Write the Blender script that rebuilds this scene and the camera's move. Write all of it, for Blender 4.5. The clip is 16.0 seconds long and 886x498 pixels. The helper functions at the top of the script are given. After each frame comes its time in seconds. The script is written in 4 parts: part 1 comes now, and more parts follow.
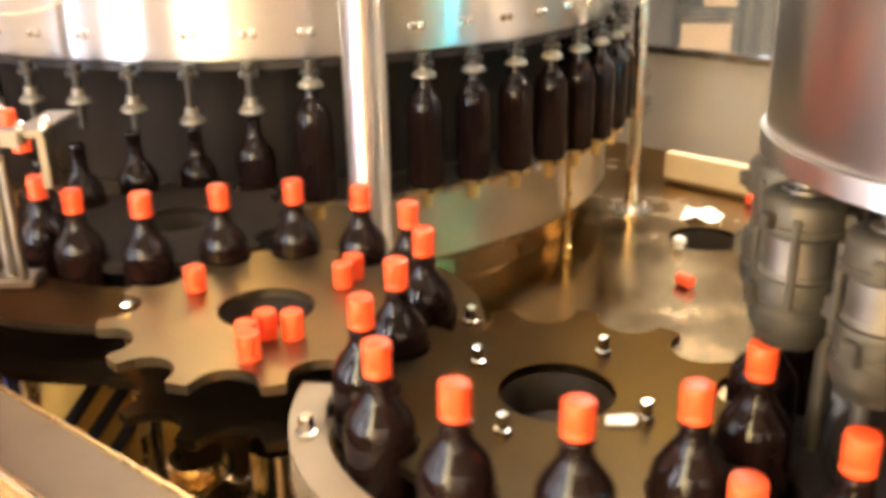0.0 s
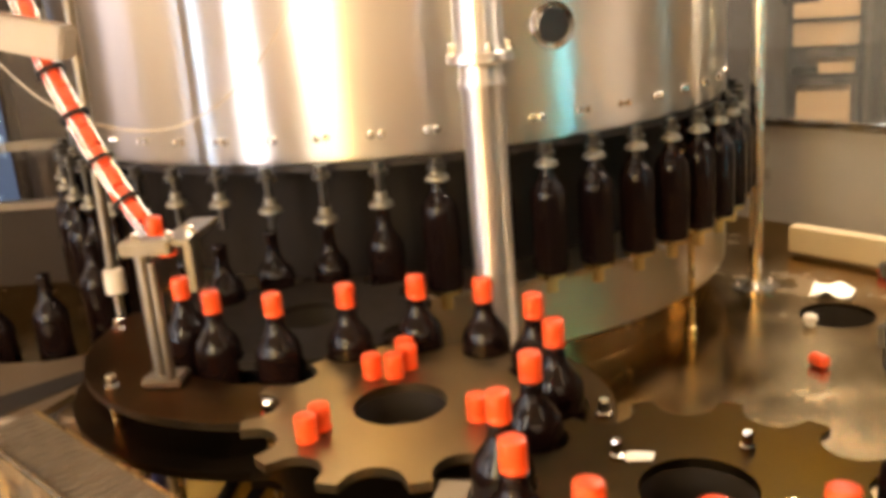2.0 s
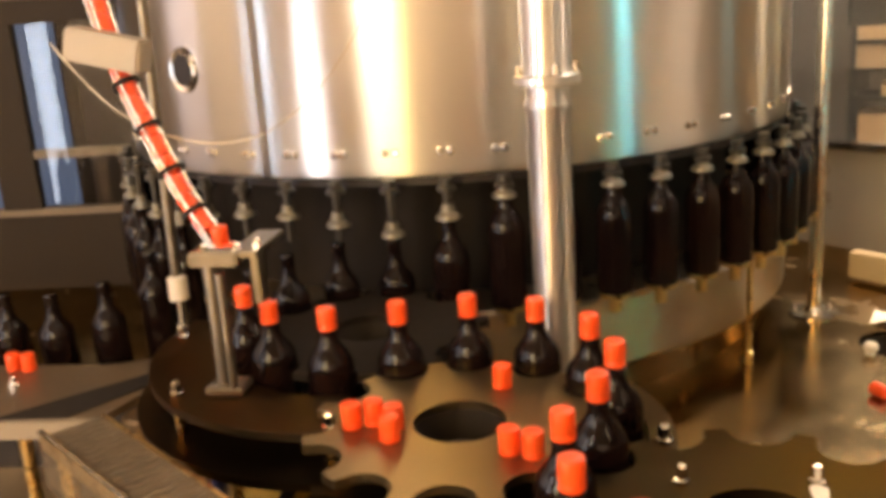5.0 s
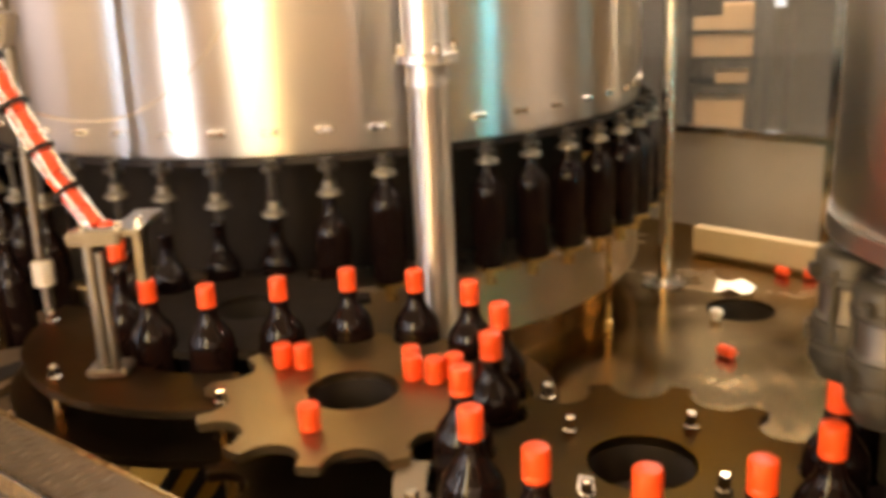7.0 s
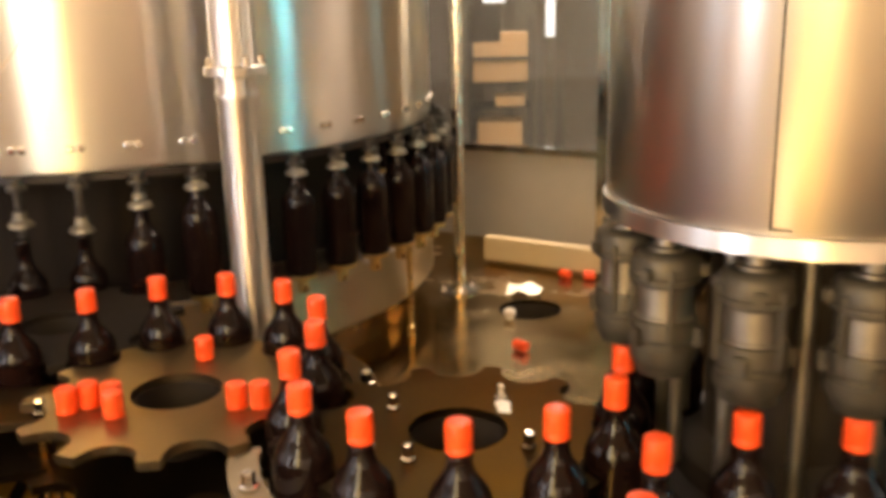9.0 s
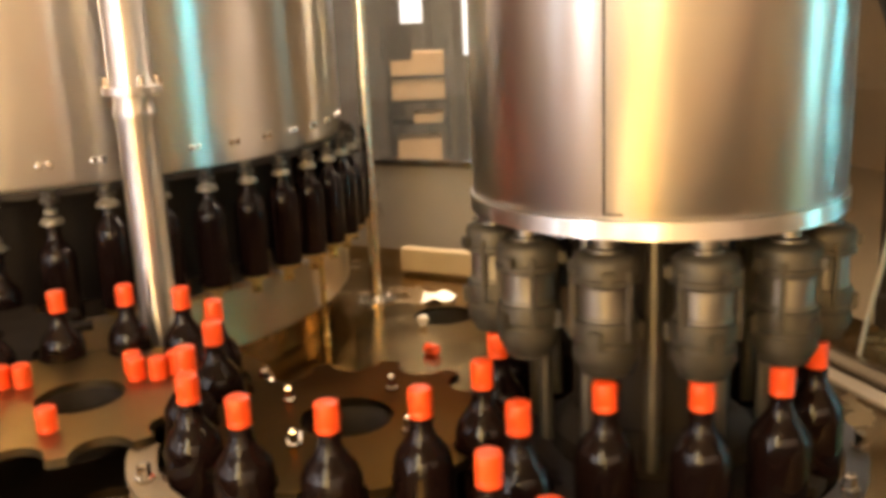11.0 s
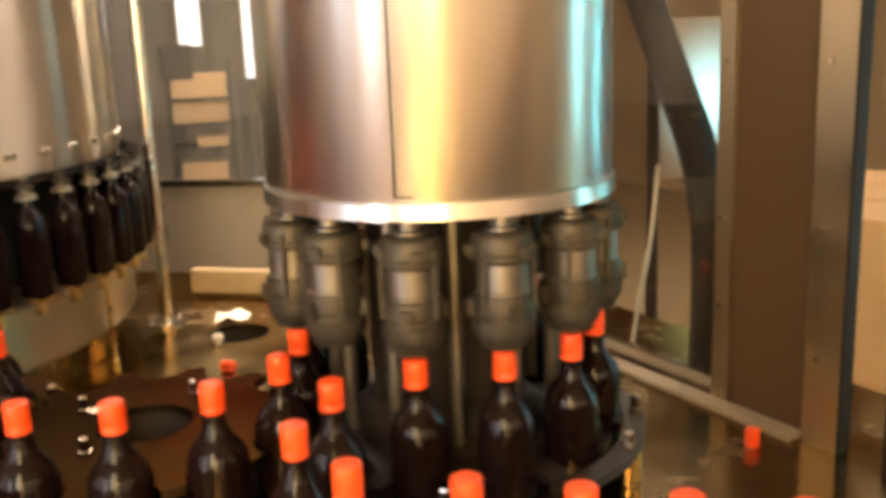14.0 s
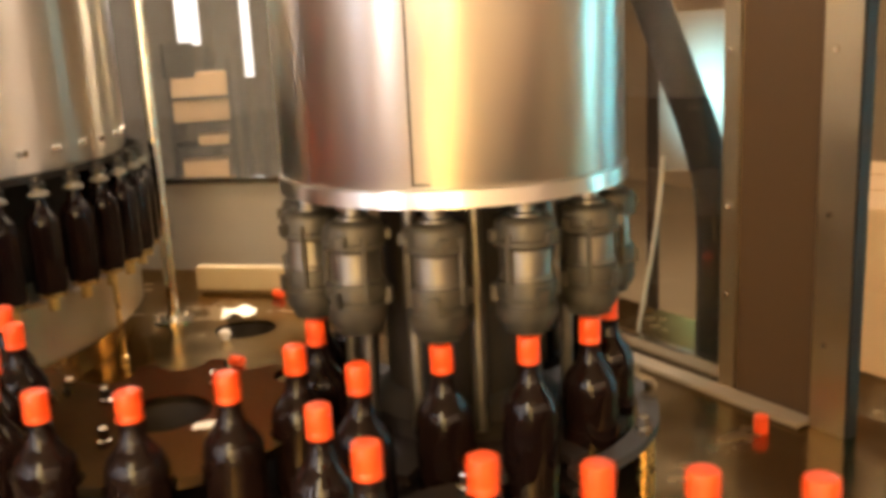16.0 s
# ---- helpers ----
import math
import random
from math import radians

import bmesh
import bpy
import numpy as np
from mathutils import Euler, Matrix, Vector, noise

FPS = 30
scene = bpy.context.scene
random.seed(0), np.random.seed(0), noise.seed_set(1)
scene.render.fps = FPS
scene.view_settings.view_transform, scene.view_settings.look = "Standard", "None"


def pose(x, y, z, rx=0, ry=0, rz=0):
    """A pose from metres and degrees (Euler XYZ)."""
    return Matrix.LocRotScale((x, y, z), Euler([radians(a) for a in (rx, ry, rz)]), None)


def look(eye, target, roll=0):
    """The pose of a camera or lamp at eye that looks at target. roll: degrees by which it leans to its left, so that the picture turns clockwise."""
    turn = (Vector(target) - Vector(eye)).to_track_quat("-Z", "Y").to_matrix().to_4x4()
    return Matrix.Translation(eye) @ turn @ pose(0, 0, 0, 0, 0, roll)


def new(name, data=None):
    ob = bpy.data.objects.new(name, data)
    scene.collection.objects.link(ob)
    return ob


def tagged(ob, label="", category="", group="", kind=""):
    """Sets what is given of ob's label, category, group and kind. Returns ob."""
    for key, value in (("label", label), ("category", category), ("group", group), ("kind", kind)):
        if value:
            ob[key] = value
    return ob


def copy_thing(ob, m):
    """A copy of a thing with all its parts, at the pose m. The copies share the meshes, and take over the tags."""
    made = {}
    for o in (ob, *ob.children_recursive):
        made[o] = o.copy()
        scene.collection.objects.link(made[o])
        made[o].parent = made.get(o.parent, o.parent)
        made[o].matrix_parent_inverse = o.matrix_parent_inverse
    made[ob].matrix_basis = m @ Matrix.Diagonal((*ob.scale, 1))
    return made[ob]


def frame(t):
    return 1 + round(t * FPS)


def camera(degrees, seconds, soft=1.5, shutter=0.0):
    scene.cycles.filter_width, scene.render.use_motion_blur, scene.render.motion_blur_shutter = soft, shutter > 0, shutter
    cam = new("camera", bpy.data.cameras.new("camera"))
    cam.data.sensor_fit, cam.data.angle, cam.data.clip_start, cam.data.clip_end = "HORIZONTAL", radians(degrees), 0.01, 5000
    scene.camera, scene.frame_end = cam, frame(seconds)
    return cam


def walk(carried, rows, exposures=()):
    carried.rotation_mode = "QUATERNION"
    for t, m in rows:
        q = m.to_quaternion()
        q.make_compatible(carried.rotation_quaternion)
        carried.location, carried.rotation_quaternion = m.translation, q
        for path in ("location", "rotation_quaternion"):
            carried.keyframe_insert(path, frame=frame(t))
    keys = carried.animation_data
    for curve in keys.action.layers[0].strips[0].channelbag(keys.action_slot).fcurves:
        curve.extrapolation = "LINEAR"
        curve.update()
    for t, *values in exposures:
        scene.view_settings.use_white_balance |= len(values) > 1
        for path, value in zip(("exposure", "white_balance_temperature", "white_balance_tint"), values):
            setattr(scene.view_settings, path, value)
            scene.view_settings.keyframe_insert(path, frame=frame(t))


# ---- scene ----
cam = camera(50.8, 16.0, soft=4.6, shutter=0.5)
PATH = [
    (0.0, pose(0.155, 0.186, 1.649, 68.96, 0.79, -0.70)),
    (0.5, pose(0.146, 0.177, 1.653, 69.88, 1.78, 1.61)),
    (1.0, pose(0.136, 0.175, 1.666, 70.63, 2.48, 2.94)),
    (1.5, pose(0.131, 0.172, 1.680, 72.41, 3.85, 3.78)),
    (2.0, pose(0.132, 0.171, 1.685, 73.85, 4.65, 5.18)),
    (2.5, pose(0.129, 0.167, 1.693, 75.78, 4.66, 6.22)),
    (3.0, pose(0.123, 0.164, 1.694, 76.31, 4.23, 6.97)),
    (3.5, pose(0.111, 0.181, 1.685, 76.57, 3.96, 7.95)),
    (4.0, pose(0.106, 0.195, 1.688, 76.38, 3.75, 8.51)),
    (6.5, pose(0.111, 0.092, 1.721, 72.46, 2.94, 6.86)),
    (7.0, pose(0.051, 0.106, 1.695, 73.52, 2.40, -0.88)),
    (7.5, pose(0.022, 0.091, 1.689, 72.94, 2.67, -6.16)),
    (8.0, pose(0.015, 0.070, 1.681, 74.10, 2.46, -9.35)),
    (8.5, pose(0.008, 0.034, 1.684, 75.26, 1.75, -11.82)),
    (9.0, pose(0.000, 0.000, 1.674, 74.95, 1.27, -13.87)),
    (9.5, pose(-0.005, -0.030, 1.674, 74.54, 1.92, -15.77)),
    (10.0, pose(0.020, -0.058, 1.673, 74.91, 2.24, -17.13)),
    (12.5, pose(0.067, -0.184, 1.647, 77.34, 2.20, -19.05)),
    (13.0, pose(0.034, -0.183, 1.642, 77.60, 1.65, -22.15)),
    (13.5, pose(0.036, -0.167, 1.625, 78.01, 1.46, -27.25)),
    (14.0, pose(0.031, -0.164, 1.618, 77.37, 2.18, -30.96)),
    (14.5, pose(0.024, -0.178, 1.610, 77.80, 1.65, -32.53)),
    (15.0, pose(0.014, -0.184, 1.611, 78.20, 1.43, -33.00)),
    (15.5, pose(0.003, -0.179, 1.611, 78.21, 1.36, -32.26)),
    (16.0, pose(-0.001, -0.164, 1.608, 77.26, 2.76, -31.30)),
]
EXPOSURES = [(0.0, 1.44, 5800, 10), (0.5, 1.44, 5800, 10), (1.0, 1.32, 5800, 10), (1.5, 1.00, 6100, 10), (2.0, 0.72, 6500, 11), (2.5, 0.56, 6600, 12), (3.0, 0.40, 6600, 12),
             (4.0, 0.36, 6900, 14), (6.5, 0.42, 6800, 14), (9.0, 0.42, 6700, 13), (12.5, 0.46, 6900, 14), (16.0, 0.56, 6800, 14)]
walk(cam, PATH, EXPOSURES)

# ---- world and light ----
world = bpy.data.worlds.new("world")
world.use_nodes = True
world.node_tree.nodes["Background"].inputs[0].default_value = (1.0, 0.78, 0.60, 1)
world.node_tree.nodes["Background"].inputs[1].default_value = 0.20
scene.world = world


def area_lamp(name, eye, target, size_x, size_y, watts, colour):
    data = bpy.data.lights.new(name, "AREA")
    data.shape, data.size, data.size_y, data.energy, data.color = "RECTANGLE", size_x, size_y, watts, colour
    ob = new(name, data)
    ob.matrix_world = look(eye, target)
    return ob


WARM = (1.0, 0.83, 0.66)
# Unseen area lamps, added to fill machine, deck, walls and rack with light.
for spot, aim, watts in (((-0.7, 0.9, 3.3), (-0.4, 1.3, 1.0), 6), ((1.0, 2.6, 3.3), (0.8, 2.6, 0.8), 26), ((-1.5, -3.4, 3.7), (-1.5, -5.0, 1.6), 190), ((2.2, -3.4, 3.7), (2.2, -5.0, 1.6), 125),
                         ((-4.6, 0.6, 3.7), (-6.0, 0.9, 1.6), 120), ((-3.5, 3.5, 3.8), (-3.5, 3.5, 0), 6), ((3.6, 2.6, 3.8), (3.6, 2.6, 0), 46), ((1.6, 4.75, 3.2), (1.56, 5.0, 1.3), 60)):
    area_lamp("fill_area_light", spot, aim, 1.5, 0.45, watts, WARM)
# Unseen spot lamp, added to brighten the patch by the drain hole.
beam = bpy.data.lights.new("deck_patch_spot", "SPOT")
beam.energy, beam.color, beam.spot_size, beam.spot_blend, beam.shadow_soft_size = 230, (1.0, 0.76, 0.38), radians(4.4), 0.7, 0.02
new("deck_patch_spot", beam).matrix_world = look((1.15, 3.05, 3.3), (0.92, 2.73, 0.75))


# ---- materials ----
def shader(name):
    m = bpy.data.materials.new(name)
    m.use_nodes = True
    return m, m.node_tree.nodes, m.node_tree.links, m.node_tree.nodes["Principled BSDF"]


def surface(name, colour, rough=0.5, metal=0.0, vary=0.15, scale=8.0, bump=0.05, fine=120.0, stretch=(1, 1, 1),
            aniso=0.0, coat=0.0, spread=0.08, edge=None):
    """A plain surface with stains at one scale and grain at another."""
    m, nodes, links, bsdf = shader(name)
    coords = nodes.new("ShaderNodeTexCoord")
    mapping = nodes.new("ShaderNodeMapping")
    mapping.inputs["Scale"].default_value = stretch
    links.new(coords.outputs["Object"], mapping.inputs[0])
    big = nodes.new("ShaderNodeTexNoise")
    big.inputs["Scale"].default_value, big.inputs["Detail"].default_value = scale, 6
    small = nodes.new("ShaderNodeTexNoise")
    small.inputs["Scale"].default_value, small.inputs["Detail"].default_value = fine, 3
    for tex in (big, small):
        links.new(mapping.outputs[0], tex.inputs["Vector"])
    mix = nodes.new("ShaderNodeMix")
    mix.data_type = "RGBA"
    mix.inputs[6].default_value = (*[c * (1 - vary) for c in colour], 1)
    mix.inputs[7].default_value = (*[min(1, c * (1 + vary)) for c in colour], 1)
    links.new(big.outputs[0], mix.inputs[0])
    links.new(mix.outputs[2], bsdf.inputs["Base Color"])
    ramp = nodes.new("ShaderNodeMapRange")
    ramp.inputs[3].default_value, ramp.inputs[4].default_value = max(0.02, rough - spread), min(1, rough + spread)
    add = nodes.new("ShaderNodeMath")
    add.operation = "MULTIPLY_ADD"
    add.inputs[1].default_value, add.inputs[2].default_value = 0.4, 0.25
    links.new(small.outputs[0], add.inputs[0])
    avg = nodes.new("ShaderNodeMath")
    avg.operation = "MULTIPLY"
    links.new(add.outputs[0], avg.inputs[0])
    links.new(big.outputs[0], avg.inputs[1])
    ramp.inputs[1].default_value, ramp.inputs[2].default_value = 0.1, 0.35
    links.new(avg.outputs[0], ramp.inputs[0])
    links.new(ramp.outputs[0], bsdf.inputs["Roughness"])
    bsdf.inputs["Metallic"].default_value = metal
    if bump:
        b = nodes.new("ShaderNodeBump")
        b.inputs["Strength"].default_value, b.inputs["Distance"].default_value = bump, 0.002
        links.new(small.outputs[0], b.inputs["Height"])
        links.new(b.outputs[0], bsdf.inputs["Normal"])
    if aniso:
        tangent = nodes.new("ShaderNodeTangent")
        tangent.direction_type, tangent.axis = "RADIAL", "Z"
        links.new(tangent.outputs[0], bsdf.inputs["Tangent"])
        bsdf.inputs["Anisotropic"].default_value = aniso
        bsdf.inputs["Anisotropic Rotation"].default_value = 0.25
    bsdf.inputs["Coat Weight"].default_value = coat
    if edge:
        bsdf.inputs["Specular Tint"].default_value = (*edge, 1)
    return m


def glow(name, colour, strength):
    m, nodes, links, bsdf = shader(name)
    bsdf.inputs["Base Color"].default_value = (*[0.8 * c for c in colour], 1)
    bsdf.inputs["Emission Color"].default_value = (*colour, 1)
    bsdf.inputs["Emission Strength"].default_value = strength
    return m


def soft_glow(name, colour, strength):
    """A glow panel, painted bright in the middle and dim at its edges."""
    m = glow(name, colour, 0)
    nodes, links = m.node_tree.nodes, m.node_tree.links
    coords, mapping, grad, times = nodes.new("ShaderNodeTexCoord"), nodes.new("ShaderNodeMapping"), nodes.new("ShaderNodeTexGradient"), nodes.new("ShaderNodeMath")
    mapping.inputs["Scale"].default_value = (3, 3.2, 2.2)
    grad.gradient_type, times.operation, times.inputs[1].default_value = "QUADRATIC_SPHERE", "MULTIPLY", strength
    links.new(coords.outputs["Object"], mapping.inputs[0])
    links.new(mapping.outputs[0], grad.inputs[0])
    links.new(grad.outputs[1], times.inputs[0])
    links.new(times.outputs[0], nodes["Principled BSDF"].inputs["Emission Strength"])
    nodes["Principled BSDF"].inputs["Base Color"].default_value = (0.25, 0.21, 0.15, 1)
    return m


def glass(name, tint=(0.9, 0.95, 0.93), rough=0.02):
    m, nodes, links, bsdf = shader(name)
    bsdf.inputs["Base Color"].default_value = (*tint, 1)
    bsdf.inputs["Roughness"].default_value = rough
    bsdf.inputs["Transmission Weight"].default_value = 1.0
    bsdf.inputs["IOR"].default_value = 1.45
    return m


M_DRUM = surface("brushed_steel_drum", (0.74, 0.71, 0.66), 0.31, 1, 0.06, 2.5, 0, 60, (2, 2, 0.6), aniso=1.0, spread=0.02)
M_COVER = surface("brushed_steel_cover", (0.70, 0.67, 0.62), 0.29, 1, 0.03, 2.5, 0, 60, (2, 2, 0.6), aniso=0.6, spread=0.006)
M_COLUMN = surface("satin_column_steel", (0.72, 0.68, 0.62), 0.36, 1, 0.06, 6, 0.0, 90, aniso=1.0, spread=0.04)
M_STEEL = surface("polished_steel", (0.62, 0.58, 0.52), 0.16, 1, 0.08, 12, 0.02, 200)
M_SATIN = surface("satin_steel", (0.46, 0.385, 0.28), 0.34, 1, 0.12, 9, 0.05, 160)
M_DECK = surface("wet_steel_deck", (0.35, 0.265, 0.16), 0.20, 1, 0.2, 5, 0.08, 14, spread=0.12, edge=(0.7, 0.55, 0.36))
M_STAR = surface("worn_steel_star", (0.225, 0.168, 0.098), 0.36, 1, 0.12, 6, 0.02, 130, edge=(0.7, 0.55, 0.35))
# Same star metal, with its dark reflections painted into a browner colour.
M_STAR_SHADED = surface("dark_reflection_star_metal", (0.060, 0.044, 0.025), 0.36, 1, 0.2, 6, 0.008, 130, edge=(0.30, 0.22, 0.13))
M_BLACK = surface("black_plastic", (0.017, 0.012, 0.009), 0.45, 0, 0.3, 10, 0.02, 140)
M_BLACK.node_tree.nodes["Principled BSDF"].inputs["Specular IOR Level"].default_value = 0.3
M_GUIDE = surface("brown_guide_metal", (0.085, 0.060, 0.036), 0.42, 1, 0.2, 9, 0.01, 140, edge=(0.4, 0.27, 0.14))
M_DARK_GUIDE = surface("dark_brown_guide_plastic", (0.016, 0.010, 0.008), 0.55, 0, 0.25, 9, 0.02, 140)
M_WINE = surface("dark_wine_glass", (0.007, 0.0035, 0.003), 0.07, 0, 0.3, 5, 0.0, 50, spread=0.02)
M_WINE.node_tree.nodes["Principled BSDF"].inputs["Specular IOR Level"].default_value = 0.20
M_CAP = surface("orange_red_cap", (0.78, 0.072, 0.010), 0.42, 0, 0.06, 20, 0.03, 300)
M_HEAD = surface("dull_grey_head", (0.062, 0.054, 0.041), 0.50, 0.6, 0.5, 40, 0.35, 80, edge=(0.4, 0.35, 0.28))
M_SLEEVE = surface("worn_grey_sleeve", (0.19, 0.17, 0.14), 0.38, 0.9, 0.3, 34, 0.2, 90)
M_STEM = surface("dull_valve_stem", (0.040, 0.034, 0.026), 0.4, 0.6, 0.4, 30, 0.1, 90)
M_DIM_BLUE = glow("dim_blue_reflection", (0.35, 0.55, 1.0), 0.10)
M_DIM_BLUE.node_tree.nodes["Principled BSDF"].inputs["Base Color"].default_value = (0.04, 0.06, 0.11, 1)
M_SOFT_CYAN = soft_glow("soft_cyan_patch", (0.40, 0.95, 1.0), 2.2)
# Dim light is painted into this wall colour.
M_DIM = surface("darkened_brown_wall", (0.075, 0.055, 0.036), 0.55, 0, 0.2, 2, 0.05, 60)
M_PANEL = surface("grey_tan_steel_panel", (0.46, 0.41, 0.34), 0.34, 0.4, 0.12, 5, 0.03, 90)
M_POST = surface("dull_post_steel", (0.20, 0.15, 0.10), 0.6, 0.5, 0.15, 5, 0.03, 90)
M_BRACKET = surface("dull_bracket_steel", (0.20, 0.165, 0.12), 0.34, 0.9, 0.25, 14, 0.08, 160)
M_GOLD = surface("dull_gold_plate", (0.44, 0.25, 0.05), 0.50, 1, 0.3, 16, 0.05, 120)
M_BLUE = surface("blue_pillar_paint", (0.10, 0.12, 0.36), 0.3, 0.3, 0.15, 12, 0.03, 150)
M_INFEED = surface("worn_brown_infeed_metal", (0.20, 0.135, 0.075), 0.42, 0.7, 0.35, 7, 0.04, 120)
M_RUBBER = surface("dark_rubber", (0.020, 0.015, 0.011), 0.6, 0, 0.3, 20, 0.1, 200)
M_RUBBER.node_tree.nodes["Principled BSDF"].inputs["Specular IOR Level"].default_value = 0.15
# Near-black colour puts the shade behind the filler's bottles into the core.
M_SHADE = surface("shade_dark_core", (0.013, 0.009, 0.006), 0.7, 0, 0.4, 9, 0.1, 60)
M_SHADE.node_tree.nodes["Principled BSDF"].inputs["Specular IOR Level"].default_value = 0.1
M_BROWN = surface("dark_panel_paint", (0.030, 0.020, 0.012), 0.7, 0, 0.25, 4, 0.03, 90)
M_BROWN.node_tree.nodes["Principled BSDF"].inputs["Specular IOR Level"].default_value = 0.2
M_SIDE = surface("brown_side_panel", (0.080, 0.044, 0.019), 0.5, 0.2, 0.15, 3, 0.03, 90)
M_CREAM = surface("cream_plastic", (0.55, 0.47, 0.36), 0.45, 0, 0.1, 12, 0.04, 150)
M_BOX = surface("dull_beige_plastic", (0.30, 0.235, 0.165), 0.5, 0, 0.15, 12, 0.04, 150)
M_LEDGE = surface("scuffed_ledge_steel", (0.20, 0.15, 0.098), 0.42, 0.8, 0.3, 14, 0.06, 160)
M_BEAM = surface("tan_beam_paint", (0.46, 0.34, 0.18), 0.45, 0, 0.12, 8, 0.04, 150)
# East wall's plaster, with dim light painted in as a darker tan.
M_EAST = surface("darkened_tan_plaster", (0.40, 0.28, 0.16), 0.8, 0, 0.3, 1.2, 0.2, 40)
M_WALL = surface("warm_wall_plaster", (0.62, 0.55, 0.46), 0.8, 0, 0.15, 1.5, 0.2, 40)
M_FLOOR = surface("hall_floor_paint", (0.30, 0.22, 0.13), 0.5, 0, 0.25, 2, 0.1, 30)
M_WHITE = surface("white_paper", (0.75, 0.7, 0.62), 0.7, 0, 0.1, 30, 0.1, 200)
M_PANE = glass("window_glass", (0.93, 0.93, 0.90), 0.01)
# A small diffuse share puts the pane's reflected haze into the glass.
M_HAZY = glass("hazy_window_glass", (0.93, 0.93, 0.90), 0.01)
M_HAZY.node_tree.nodes["Principled BSDF"].inputs["Transmission Weight"].default_value = 0.95
M_WARM_GLOW = glow("warm_lamp_glow", (1.0, 0.70, 0.28), 22)
M_WHITE_GLOW = glow("daylight_glow", (0.97, 0.95, 1.0), 12)
M_FAR_GLOW = glow("hazy_far_daylight", (0.80, 0.88, 1.0), 0.62)
M_BLUE_GLOW = glow("blue_daylight_glow", (0.66, 0.80, 1.0), 8)
M_PALE_GLOW = glow("pale_warm_glow", (1.0, 0.92, 0.74), 18)
M_CYAN_GLOW = glow("cyan_band_glow", (0.20, 0.85, 1.0), 20)
M_PALE_CYAN = glow("pale_cyan_glow", (0.30, 0.88, 1.0), 5)
M_LILAC_GLOW = glow("pale_lilac_fill", (0.97, 0.90, 1.0), 0.8)
M_ORANGE = surface("orange_carton", (0.62, 0.40, 0.21), 0.6, 0, 0.15, 6, 0.05, 60)


# ---- mesh helpers ----
def part(name, bm, material, parent=None, label="", smooth=False):
    """Links a bmesh as one mesh object, under a thing or a part."""
    me = bpy.data.meshes.new(name)
    bm.normal_update()
    bm.to_mesh(me)
    bm.free()
    me.materials.append(material)
    if smooth:
        me.shade_smooth()
        me.set_sharp_from_angle(angle=radians(38))
    ob = new(name, me)
    if parent is not None:
        ob.parent = parent
    if label:
        tagged(ob, label)
    return ob


def empty(name, m=None):
    ob = new(name)
    ob.empty_display_size = 0.05
    if m is not None:
        ob.matrix_world = m
    return ob


def box(bm, x0, y0, z0, x1, y1, z1, bevel=0.0, m=None):
    made = bmesh.ops.create_cube(bm, size=1)["verts"]
    bmesh.ops.scale(bm, vec=(x1 - x0, y1 - y0, z1 - z0), verts=made)
    bmesh.ops.translate(bm, vec=((x0 + x1) / 2, (y0 + y1) / 2, (z0 + z1) / 2), verts=made)
    if bevel:
        edges = list({e for v in made for e in v.link_edges})
        made = list({v for f in bmesh.ops.bevel(bm, geom=edges, offset=bevel, segments=2, affect="EDGES")["faces"] for v in f.verts} | {v for v in made if v.is_valid})
    if m is not None:
        bmesh.ops.transform(bm, matrix=m, verts=[v for v in made if v.is_valid])
    return bm


def lathe(profile, segs=32, bm=None, m=None, closed=False):
    """Turns a profile of (radius, z) about z."""
    bm = bm or bmesh.new()
    rings = []
    for r, z in profile:
        if r < 1e-5:
            rings.append([bm.verts.new((0, 0, z))])
        else:
            rings.append([bm.verts.new((r * math.cos(2 * math.pi * k / segs), r * math.sin(2 * math.pi * k / segs), z)) for k in range(segs)])
    pairs = list(zip(rings, rings[1:])) + ([(rings[-1], rings[0])] if closed else [])
    for a, b in pairs:
        for k in range(segs):
            n = (k + 1) % segs
            vs = [a[k % len(a)], a[n % len(a)], b[n % len(b)], b[k % len(b)]]
            vs = list(dict.fromkeys(vs))
            if len(vs) > 2:
                bm.faces.new(vs)
    if m is not None:
        bmesh.ops.transform(bm, matrix=m, verts=[v for r in rings for v in r])
    return bm


def between(a, b):
    a, b = Vector(a), Vector(b)
    return Matrix.Translation(a) @ (b - a).to_track_quat("Z", "Y").to_matrix().to_4x4(), (b - a).length


def rod(a, b, r, segs=16, bm=None, r2=None):
    m, length = between(a, b)
    r2 = r if r2 is None else r2
    return lathe([(0, 0), (r * 0.9, 0), (r, r * 0.1), (r2, length - r2 * 0.1), (r2 * 0.9, length), (0, length)], segs, bm, m)


def tube(points, r, name, material, parent=None, label=""):
    cu = bpy.data.curves.new(name, "CURVE")
    cu.dimensions, cu.bevel_depth, cu.bevel_resolution, cu.resolution_u = "3D", r, 3, 8
    sp = cu.splines.new("NURBS")
    sp.points.add(len(points) - 1)
    for q, p in zip(sp.points, points):
        q.co = (*p, 1)
    sp.use_endpoint_u, sp.order_u = True, 3
    cu.materials.append(material)
    ob = new(name, cu)
    ob.parent = parent
    return tagged(ob, label) if label else ob


